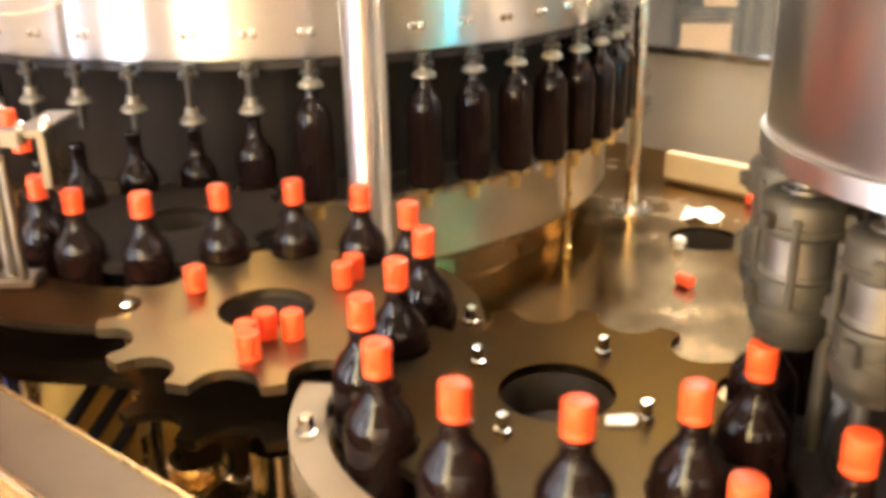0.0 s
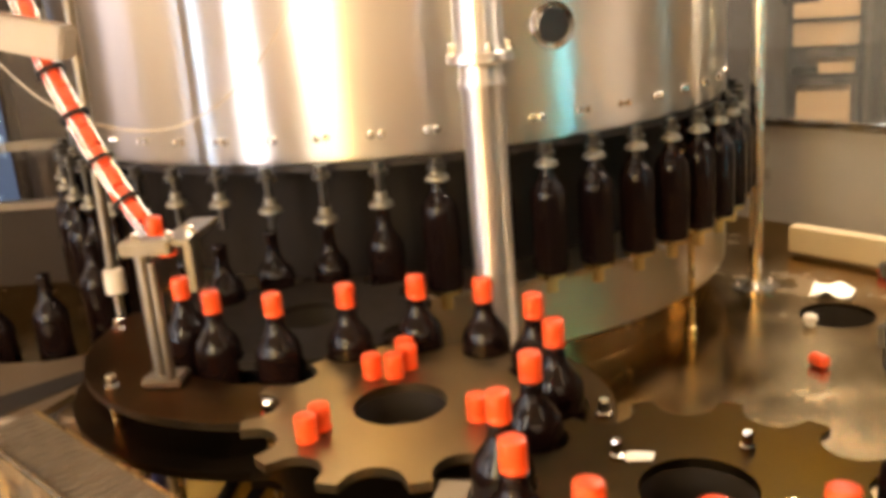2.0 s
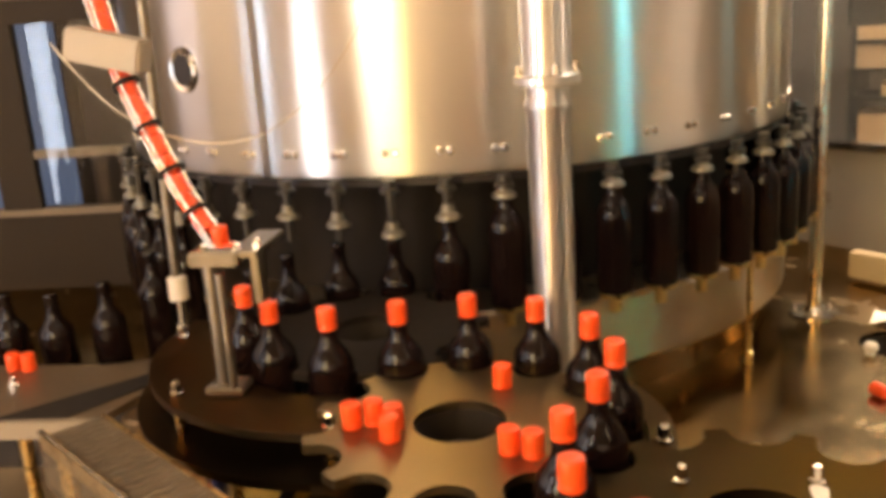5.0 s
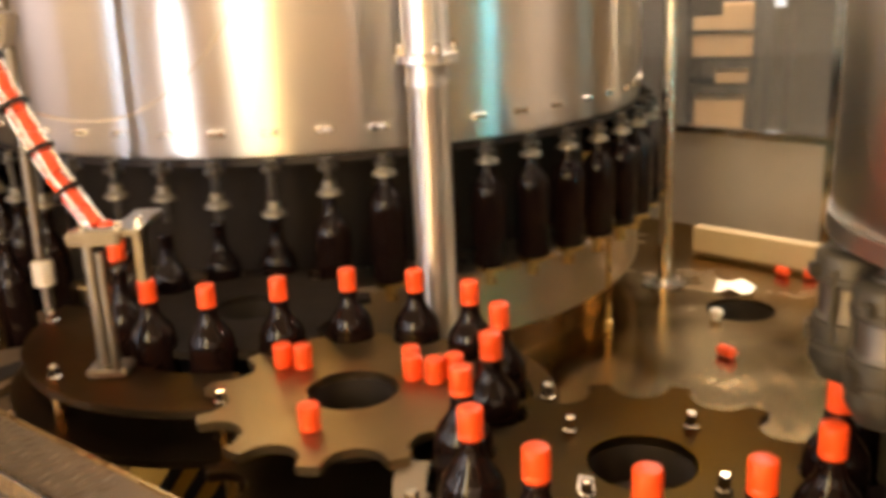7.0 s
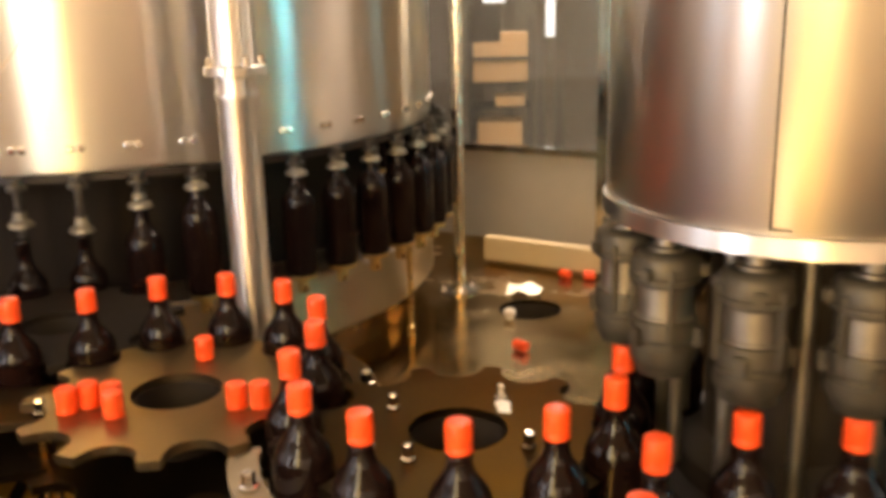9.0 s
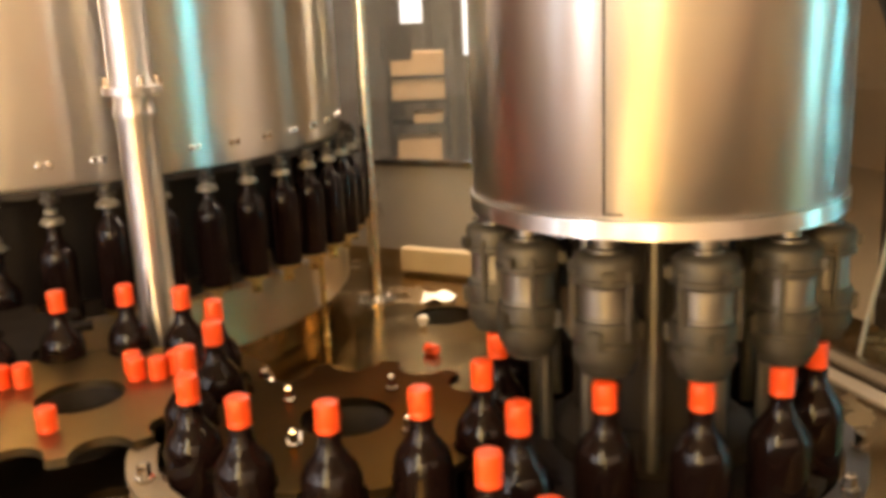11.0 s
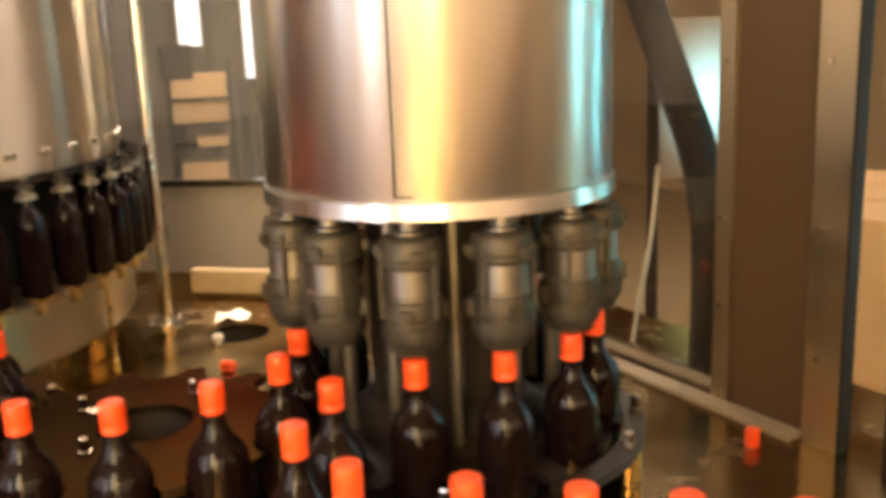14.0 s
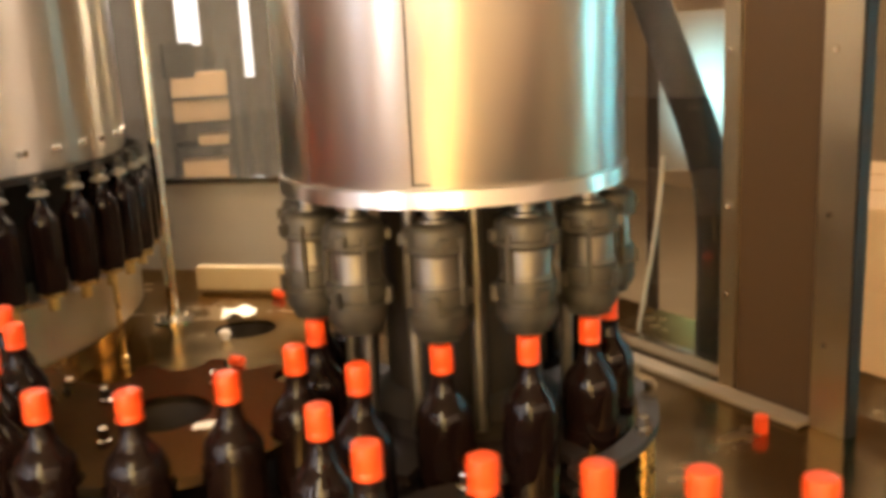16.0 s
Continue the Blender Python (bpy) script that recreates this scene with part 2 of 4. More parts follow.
def prism(outline, z0, z1, hole=None, bm=None):
    """A plate of that outline, with an inner outline of as many points as a hole."""
    bm = bm or bmesh.new()
    n = len(outline)
    lo = [bm.verts.new((x, y, z0)) for x, y in outline]
    hi = [bm.verts.new((x, y, z1)) for x, y in outline]
    for k in range(n):
        j = (k + 1) % n
        bm.faces.new((lo[k], lo[j], hi[j], hi[k]))
    if hole:
        li = [bm.verts.new((x, y, z0)) for x, y in hole]
        hi2 = [bm.verts.new((x, y, z1)) for x, y in hole]
        for k in range(n):
            j = (k + 1) % n
            bm.faces.new((li[j], li[k], hi2[k], hi2[j]))
            bm.faces.new((hi[k], hi[j], hi2[j], hi2[k]))
            bm.faces.new((lo[j], lo[k], li[k], li[j]))
    else:
        bm.faces.new(hi)
        bm.faces.new(lo[::-1])
    return bm


def arc_band(cx, cy, r0, r1, a0, a1, z0, z1, steps=24, bm=None):
    """A curved bar between two radii and two angles in degrees."""
    outer = [(cx + r1 * math.cos(radians(a0 + (a1 - a0) * k / steps)), cy + r1 * math.sin(radians(a0 + (a1 - a0) * k / steps))) for k in range(steps + 1)]
    inner = [(cx + r0 * math.cos(radians(a1 + (a0 - a1) * k / steps)), cy + r0 * math.sin(radians(a1 + (a0 - a1) * k / steps))) for k in range(steps + 1)]
    return prism(outer + inner, z0, z1, bm=bm)


def bolt(name, x, y, z, r=0.008, h=0.022, parent=None, material=None):
    bm = lathe([(0, 0), (r * 1.5, 0), (r * 1.5, h * 0.25), (r, h * 0.3), (r, h * 0.9), (r * 0.8, h), (0, h)], 6)
    ob = part(name, bm, material or M_STEEL, parent)
    ob.location = (x, y, z)
    return ob


# ---- the plan of the machine ----
DECK = 0.75
BASE = 0.935                      # where bottles stand on the stars and the carousel
FILLER, FILLER_R, FILLER_N = Vector((-0.29, 3.05)), 1.0, 52
STAR_N, STAR_R = 12, 0.230
S0, S1, S2 = Vector((-0.323, 1.820)), Vector((-0.093, 1.417)), Vector((0.295, 1.162))
CAR, CAR_N, CAR_R = Vector((0.738, 1.040)), 12, 0.230
EXIT, EXIT_R = Vector((0.530, 0.700)), 0.168      # the turn by which bottles leave the carousel
RATE, PHASE = 2.9594, 0.01        # bottles a second, and the phase at the start
STEP = 360 / STAR_N
A01 = math.degrees(math.atan2(S1.y - S0.y, S1.x - S0.x))
A12 = math.degrees(math.atan2(S2.y - S1.y, S2.x - S1.x))
A2C = math.degrees(math.atan2(CAR.y - S2.y, CAR.x - S2.x))
AF0 = math.degrees(math.atan2(S0.y - FILLER.y, S0.x - FILLER.x))
# pitches along the way, counted from the meeting of the second and third star
N1 = ((A01 + 180 - A12) % 360) / STEP
N0 = ((A01 - (AF0 + 180)) % 360) / STEP
N2 = ((A2C - A12 - 180) % 360) / STEP
OUT_ANGLE = math.degrees(math.atan2(EXIT.y - CAR.y, EXIT.x - CAR.x))
NC = ((A2C + 180 - OUT_ANGLE) % 360) / (360 / CAR_N)
IN_ANGLE = -125.0
NF = ((IN_ANGLE - AF0) % 360) / (360 / FILLER_N)
PITCH = 2 * math.pi * STAR_R / STAR_N
CAP_AT = -N1 - (A01 - (-155)) % 360 / STEP      # where the chute gives a bottle its cap


def on(c, r, degrees):
    return c.x + r * math.cos(radians(degrees)), c.y + r * math.sin(radians(degrees))


def smooth_line(points):
    """Points at every pitch along a smooth line."""
    pts = [Vector(p) for p in points]
    dense = []
    for k in range(len(pts) - 1):
        p0, p1, p2, p3 = pts[max(k - 1, 0)], pts[k], pts[k + 1], pts[min(k + 2, len(pts) - 1)]
        for j in range(20):
            u = j / 20
            dense.append(0.5 * (2 * p1 + (p2 - p0) * u + (2 * p0 - 5 * p1 + 4 * p2 - p3) * u * u + (3 * p1 - p0 - 3 * p2 + p3) * u ** 3))
    dense.append(pts[-1])
    length = [0.0]
    for a, b in zip(dense, dense[1:]):
        length.append(length[-1] + (b - a).length)

    def at(d):
        return float(np.interp(d, length, [p.x for p in dense])), float(np.interp(d, length, [p.y for p in dense]))
    return at, length[-1]


EXIT_AT, EXIT_LEN = smooth_line([on(EXIT, EXIT_R, OUT_ANGLE + 180 + 13.9 * j) for j in range(13)] + [(0.411 + d, 0.581 - d) for d in (0.04, 0.1, 0.2, 0.35, 0.6, 1.2)])
ENTRY_AT, ENTRY_LEN = smooth_line([(-6.4, 2.26), (-5.0, 2.20), (-3.4, 2.14), (-2.2, 2.08), (-1.4, 2.04), (-1.1, 2.02), (-0.97, 2.07), on(FILLER, FILLER_R, IN_ANGLE)])


def lift(a):
    """How far the filler's cam has raised a bottle at the angle a (degrees from where it leaves, against the run)."""
    up = min(max((a - 1) / 13, 0), 1)
    down = min(max((326 - a) / 70, 0), 1)
    k = min(up, down)
    return 0.112 * k * k * (3 - 2 * k)


def bell_height(a):
    """The height of a valve's bell at the angle a before the place where bottles leave."""
    a %= 360
    return 1.213 + 0.072 * lift(a) / 0.112 if a < 326 else 1.213 + 0.04 * math.sin(math.pi * (a - 326) / 34)


def exit_run(e):
    """Metres along the exit, e pitches after leaving the carousel; the belt slows towards its end."""
    return PITCH * e + float(np.interp(e, (1, 2.2, 4.3, 5.3, 6.3, 7.3, 20), (0, 0.024, 0.035, 0.024, -0.002, -0.02, -0.25)))


def way(s):
    """The place of the bottle's base, s pitches past the meeting of the second and third star."""
    if s > N2 + NC:
        return (*EXIT_AT(exit_run(s - N2 - NC)), BASE)
    if s > N2:
        return (*on(CAR, CAR_R, A2C + 180 - (s - N2) * 360 / CAR_N), BASE)
    if s > 0:
        return (*on(S2, STAR_R, A12 + 180 + s * STEP), BASE)
    if s > -N1:
        return (*on(S1, STAR_R, A12 - s * STEP), BASE)
    if s > -N1 - N0:
        return (*on(S0, STAR_R, A01 + (s + N1) * STEP), BASE)
    back = -N1 - N0 - s
    if back < NF:
        a = back * 360 / FILLER_N
        return (*on(FILLER, FILLER_R, AF0 + a), BASE + lift(a))
    return (*ENTRY_AT(ENTRY_LEN - (back - NF) * PITCH), BASE - 0.10 * min(1, (back - NF) / 2.2))


def arrived(t):
    return PHASE + RATE * t


# ---- floor, hall and deck ----
def setting(name, bm, material, label, parent=None):
    return tagged(part(name, bm, material, parent), label, kind="structure")


setting("floor", box(bmesh.new(), -6, -5, -0.1, 7, 8, 0), M_FLOOR, "worn painted concrete floor of the bottling hall")
setting("wall_north", box(bmesh.new(), -6, 8, 0, 7, 8.2, 4), M_DIM, "plastered far wall of the hall, coloured dark to look dimly lit")
setting("wall_south", box(bmesh.new(), -6, -5.2, 0, 7, -5, 4), M_WALL, "warm plastered wall of the hall")
setting("wall_west", box(bmesh.new(), -6.2, -5, 0, -6, 8, 4), M_WALL, "warm plastered side wall of the hall")
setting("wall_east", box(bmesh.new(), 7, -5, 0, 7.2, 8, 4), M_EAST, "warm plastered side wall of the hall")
setting("ceiling", box(bmesh.new(), -6, -5, 4, 7, 8, 4.2), M_WALL, "plain plastered hall ceiling")


def round_hole(cx, cy, r, n=48):
    return [(cx + r * math.cos(2 * math.pi * k / n), cy + r * math.sin(2 * math.pi * k / n)) for k in range(n)]


def square_round(cx, cy, x0, y0, x1, y1, n=48):
    """As many points on a rectangle as on the hole, by their angle."""
    out = []
    for k in range(n):
        a = 2 * math.pi * k / n
        dx, dy = math.cos(a), math.sin(a)
        s = min(((x1 if dx > 0 else x0) - cx) / dx if abs(dx) > 1e-6 else 9, ((y1 if dy > 0 else y0) - cy) / dy if abs(dy) > 1e-6 else 9)
        out.append((cx + dx * s, cy + dy * s))
    return out


deck_bm = prism(square_round(0.888, 2.57, 0.35, 1.9, 2.0, 3.9), DECK - 0.012, DECK, round_hole(0.888, 2.57, 0.095))
box(deck_bm, -2.6, 1.9, DECK - 0.012, 0.35, 4.6, DECK)
box(deck_bm, 0.35, 3.9, DECK - 0.012, 2.0, 4.6, DECK)
box(deck_bm, -0.15, -0.2, DECK - 0.012, 2.0, 1.9, DECK)
setting("drip_pan", box(bmesh.new(), -1.0, 0.95, 0.585, -0.155, 1.895, 0.60), M_DECK, "wet steel drip pan below the star wheels")
# Added dark cup stands in for the shade inside the drain hole.
setting("hole_shade_cup", lathe([(0, DECK - 0.09), (0.097, DECK - 0.085), (0.097, DECK - 0.014), (0.110, DECK - 0.0135), (0.110, DECK - 0.1), (0, DECK - 0.1)], 40, m=Matrix.Translation((0.888, 2.57, 0))), M_BROWN, "dark cup added under the drain hole to keep it dark")
setting("machine_deck", deck_bm, M_DECK, "wet stainless steel machine deck with a round drain hole")


# ---- filler ----
def filler_drum():
    drum = tagged(empty("filler_drum", Matrix.Translation((FILLER.x, FILLER.y, 0))),
                  "large brushed steel filler drum with a ring of filling valves", "filling machine")
    r = 0.965
    part("shell", lathe([(0.2, 3.3), (r, 3.3), (r, 1.345), (r - 0.006, 1.332), (r - 0.03, 1.330), (0.5, 1.334), (0.2, 1.334)], 160), M_DRUM, drum, smooth=True)
    part("valve_ring", lathe([(0.86, 1.330), (0.955, 1.328), (0.955, 1.312), (0.86, 1.312)], 120, closed=True), M_BLACK, drum)
    part("core", lathe([(0.80, 1.33), (0.80, 1.0)], 96), M_SHADE, drum)
    port = part("porthole", lathe([(0, 0.004), (0.036, 0.004), (0.038, 0.002), (0.050, 0.006), (0.054, 0.0)], 32), M_STEEL, drum, "round steel porthole with a dark pane", smooth=True)
    pane = part("pane", lathe([(0, 0.007), (0.036, 0.007), (0.037, 0.0)], 32), M_BLACK, port, "dark round pane")
    a0 = PORT_ANGLE
    port.matrix_local = Matrix.Translation((r * math.cos(a0), r * math.sin(a0), 1.574)) @ Matrix.Rotation(a0, 4, "Z") @ Matrix.Rotation(math.pi / 2, 4, "Y")
    stem = bmesh.new()
    lathe([(0, 1.335), (0.014, 1.335), (0.014, 1.318), (0.020, 1.316), (0.020, 1.306), (0.008, 1.304), (0.008, 1.20), (0, 1.20)], 14, stem)
    stem_me = None
    bolt_me = None
    for k in range(FILLER_N):
        a = math.radians(k * 360 / FILLER_N)
        if stem_me is None:
            v = part("filling_valve", stem, M_STEM, drum, smooth=True)
            stem_me = v.data
            b = part("rim_bolt", lathe([(0, 0.006), (0.005, 0.006), (0.008, 0.004), (0.009, 0.0)], 10), M_STEEL, drum)
            bolt_me = b.data
        else:
            v = new("filling_valve", stem_me)
            v.parent = drum
            b = new("rim_bolt", bolt_me)
            b.parent = drum
        v.matrix_local = Matrix.Translation((FILLER_R * math.cos(a), FILLER_R * math.sin(a), 0))
        for j, bb in enumerate((b, None)):
            if bb is None:
                bb = new("rim_bolt", bolt_me)
                bb.parent = drum
            aa = a + (0.011 if j else -0.011)
            bb.matrix_local = Matrix.Translation((r * math.cos(aa), r * math.sin(aa), 1.385)) @ Matrix.Rotation(aa, 4, "Z") @ Matrix.Rotation(math.pi / 2, 4, "Y")
    bell_me = None
    for k in range(FILLER_N):
        if bell_me is None:
            bell = part("centring_bell", lathe([(0.010, 0.030), (0.013, 0.030), (0.015, 0.014), (0.024, 0.008), (0.026, 0.0), (0.022, -0.002), (0.013, 0.006), (0.010, 0.010)], 16, closed=True), M_BELL, drum, smooth=True)
            bell_me = bell.data
        else:
            bell = new("centring_bell", bell_me)
            bell.parent = drum
        bells.append((k, bell))
    return drum


bells = []
M_BELL = surface("pale_steel_bell", (0.16, 0.14, 0.105), 0.40, 0.5, 0.15, 30, 0.05, 200)
FILLER_TURN = -RATE * 360 / FILLER_N
PORT_ANGLE = radians(-92.2 - (AF0 - (PHASE + RATE * 3.5 + N1 + N0) * 360 / FILLER_N))
filler = filler_drum()


def filler_base():
    base = tagged(empty("lift_table", Matrix.Translation((FILLER.x, FILLER.y, 0))), "steel skirt under the filler with a ring of bottle lifts", "bottling machine")
    part("skirt", lathe([(0.80, 1.02), (0.955, 1.02), (0.965, 1.01), (0.965, 0.86), (0.955, 0.85), (0.88, 0.85)], 120), M_SATIN, base, smooth=True)
    part("plinth", lathe([(0.90, 0.85), (0.90, DECK + 0.004), (0.92, DECK + 0.002)], 120), M_DECK, base, smooth=True)
    return base


filler_base()


def filler_table():
    table = tagged(empty("bottle_lift_ring", Matrix.Translation((FILLER.x, FILLER.y, 0))), "ring of small brass bottle lifts on the filler", "bottling machine")
    bm = lathe([(0, 0.0), (0.036, 0.0), (0.036, -0.008), (0.014, -0.010), (0.014, -0.045), (0, -0.045)], 14)
    me = None
    for k in range(FILLER_N):
        a = radians(k * 360 / FILLER_N)
        if me is None:
            ob = part("bottle_lift", bm, M_BRASS, table, smooth=True)
            me = ob.data
        else:
            ob = new("bottle_lift", me)
            ob.parent = table
        ob.location = (FILLER_R * math.cos(a), FILLER_R * math.sin(a), 1.045)
    return table


M_BRASS = surface("worn_brass", (0.66, 0.47, 0.20), 0.28, 1, 0.12, 20, 0.04, 200)
lift_ring = filler_table()


# ---- stars ----
def star_outline(n, radius, pocket, tip):
    pts = []
    per = 24
    for k in range(n):
        c = 2 * math.pi * k / n
        for j in range(per):
            a = c + (j / per - 0.5) * 2 * math.pi / n
            d = a - c
            rr = tip
            disc = pocket ** 2 - (radius * math.sin(d)) ** 2
            if disc > 0:
                rr = min(tip, radius * math.cos(d) - math.sqrt(disc))
            pts.append((rr * math.cos(a), rr * math.sin(a)))
    return pts


def star_wheel(name, c, material, label, top=1.09):
    star = tagged(empty(name, Matrix.Translation((c.x, c.y, 0))), label, "star wheel")
    for nm, z, tip, mat in (("upper_plate", top, STAR_R + 0.004, material), ("lower_plate", top - 0.082, STAR_R + 0.0, M_GUIDE if c is S1 else M_BLACK)):
        outline = star_outline(STAR_N, STAR_R, 0.043, tip)
        n = len(outline)
        hole = [(0.070 * math.cos(2 * math.pi * (k / n) - math.pi / STAR_N), 0.070 * math.sin(2 * math.pi * (k / n) - math.pi / STAR_N)) for k in range(n)]
        part(nm, prism(outline, z - 0.014, z, hole), mat, star)
    if c is S2:
        for k in range(4):
            bolt("star_bolt", 0.115 * math.cos(radians(90 * k - 5)), 0.115 * math.sin(radians(90 * k - 5)), top, 0.007, 0.026, star)
    # The hub's dark cup wall is added to keep the hole in shade.
    part("hub", lathe([(0, top - 0.045), (0.03, top - 0.045), (0.032, top - 0.06), (0.066, top - 0.065), (0.0705, top - 0.0145), (0.078, top - 0.0142), (0.078, 0.975), (0.05, 0.965), (0.04, 0.965)], 32), M_RUBBER, star, smooth=True)
    part("shaft", lathe([(0.044, 0.966), (0.044, 0.80), (0.058, 0.795), (0.058, DECK - 0.1)], 32), M_STEEL, star, smooth=True)
    return star


# This star is coloured near-black for the shade it stands in.
star_0 = star_wheel("star_wheel", S0, M_SHADE, "star wheel with scalloped pockets, coloured dark as shade, under the cap chute")
star_1 = star_wheel("star_wheel", S1, M_STAR, "tan steel star wheel with scalloped pockets and loose caps on it")
star_2 = star_wheel("star_wheel", S2, M_STAR_SHADED, "glossy star wheel with scalloped pockets, its dark reflections painted in as brown")
for s in (star_0, star_1, star_2):
    s["group"] = "star wheels"


# ---- bottles and caps ----
BOTTLE = [(0, 0.004), (0.030, 0.004), (0.036, 0.0), (0.0395, 0.005), (0.0400, 0.012), (0.0400, 0.166), (0.0393, 0.176), (0.0368, 0.186), (0.0318, 0.195), (0.0250, 0.204),
          (0.0195, 0.212), (0.0163, 0.221), (0.0148, 0.232), (0.0143, 0.244), (0.0140, 0.262), (0.0152, 0.264), (0.0152, 0.270), (0.0135, 0.273), (0, 0.273)]
CAP = [(0, 0.0), (0.0150, 0.0), (0.0157, 0.001), (0.0157, 0.007), (0.0152, 0.008), (0.0152, 0.0095), (0.0157, 0.0105), (0.0157, 0.034), (0.0150, 0.0375), (0.0125, 0.039), (0, 0.039)]
bottle_bm = lathe(BOTTLE, 24)
bottle_first = tagged(part("wine_bottle", bottle_bm, M_WINE, smooth=True), "dark filled wine bottle moving upright through the bottling line", "bottle", "bottles on the line")
part("neck_ring", lathe([(0.0143, 0.236), (0.0158, 0.2355), (0.0164, 0.2345), (0.0158, 0.2335), (0.0146, 0.233)], 20), M_WINE, bottle_first, "raised glass ring on the neck", smooth=True)
cap_first = tagged(part("screw_cap", lathe(CAP, 24), M_CAP, smooth=True), "orange-red ribbed plastic cap for a wine bottle", "cap", "caps on the line")


def upright(x, y, z, turn=0):
    return pose(x, y, z, 0, 0, turn)


S_FIRST = -N1 - N0 - NF - 36          # furthest back on the infeed at the start
S_LAST = N2 + NC + 17
CAP_Z = 0.278 - 0.039 + 0.0           # the cap's foot above the bottle's base
bottles, caps = [], []
k = math.floor(S_LAST)
while k + arrived(0) > S_FIRST - 2:
    s_end = k + arrived(16)
    if s_end > -N1 - N0 - NF + 20 and k < S_LAST - 1:
        bottles.append(k)
    if s_end > CAP_AT - 22 and k < S_LAST - 1:
        caps.append(k)
    k -= 1
CHUTE = [Vector(p) for p in ((-0.531, 1.723, BASE + CAP_Z + 0.05), (-0.54, 1.70, 1.275), (-0.611, 1.735, 1.356), (-0.675, 1.76, 1.477), (-0.737, 1.79, 1.599), (-0.786, 1.82, 1.771), (-0.87, 1.87, 2.05), (-0.96, 1.92, 2.35))]


def chute_at(d):
    """A place d metres up the chute, and the way it runs there."""
    for a, b in zip(CHUTE, CHUTE[1:]):
        n = (b - a).length
        if d <= n or b is CHUTE[-1]:
            return a + (b - a) * (d / n), (b - a).normalized()
        d -= n


def cap_pose(k, t):
    s = k + arrived(t)
    if s >= CAP_AT:
        x, y, z = way(s)
        return upright(x, y, z + CAP_Z)
    p, run = chute_at((CAP_AT - s) * 0.0405)
    q = run.to_track_quat("Z", "Y") if s < CAP_AT - 2 else Vector((0, 0, 1)).to_track_quat("Z", "Y")
    return Matrix.Translation(p) @ q.to_matrix().to_4x4()


bottle_things = [(k, bottle_first if j == 0 else copy_thing(bottle_first, Matrix())) for j, k in enumerate(bottles)]
cap_things = [(k, cap_first if j == 0 else copy_thing(cap_first, Matrix())) for j, k in enumerate(caps)]

# loose caps riding on the tan star, as radius and angle at the start
LOOSE = ((0.160, -88), (0.128, -91), (0.098, -80), (0.112, -62), (0.134, 150), (0.128, 34), (0.158, 41))
loose_things = []
for r, a in LOOSE:
    ob = copy_thing(cap_first, Matrix())
    tagged(ob, "loose orange-red cap standing on the tan star wheel", "cap", "loose caps")
    loose_things.append((ob, r, a))


def span(step):
    n = round(16 / step)
    return [16 * j / n for j in range(n + 1)]


def motions():
    fine = span(0.1)
    for k, ob in bottle_things:
        walk(ob, [(t, upright(*way(k + arrived(t)))) for t in fine])
    for k, ob in cap_things:
        walk(ob, [(t, cap_pose(k, t)) for t in fine])
    for ob, r, a in loose_things:
        walk(ob, [(t, upright(*on(S1, r, a - RATE * STEP * t), 1.0905, a - RATE * STEP * t)) for t in fine])
    walk(chip, [(t, upright(*on(S2, 0.095, -48 + RATE * STEP * t), 1.0905, RATE * STEP * t)) for t in fine])
    half = span(0.5)
    walk(star_0, [(t, upright(S0.x, S0.y, 0, A01 + (arrived(t) + N1) * STEP)) for t in half])
    walk(star_1, [(t, upright(S1.x, S1.y, 0, A12 - arrived(t) * STEP)) for t in half])
    walk(star_2, [(t, upright(S2.x, S2.y, 0, A12 + 180 + arrived(t) * STEP)) for t in half])
    walk(carousel, [(t, upright(CAR.x, CAR.y, 0, A2C + 180 - (arrived(t) - N2) * 360 / CAR_N)) for t in half])
    turn = [(t, AF0 - (arrived(t) + N1 + N0) * 360 / FILLER_N) for t in half]
    walk(filler, [(t, upright(FILLER.x, FILLER.y, 0, a)) for t, a in turn])
    for k, bell in bells:
        a = radians(k * 360 / FILLER_N)
        walk(bell, [(t, upright(FILLER_R * math.cos(a), FILLER_R * math.sin(a), bell_height(k * 360 / FILLER_N - (arrived(t) + N1 + N0) * 360 / FILLER_N))) for t in fine])
    walk(lift_ring, [(t, upright(FILLER.x, FILLER.y, 0, a)) for t, a in turn])


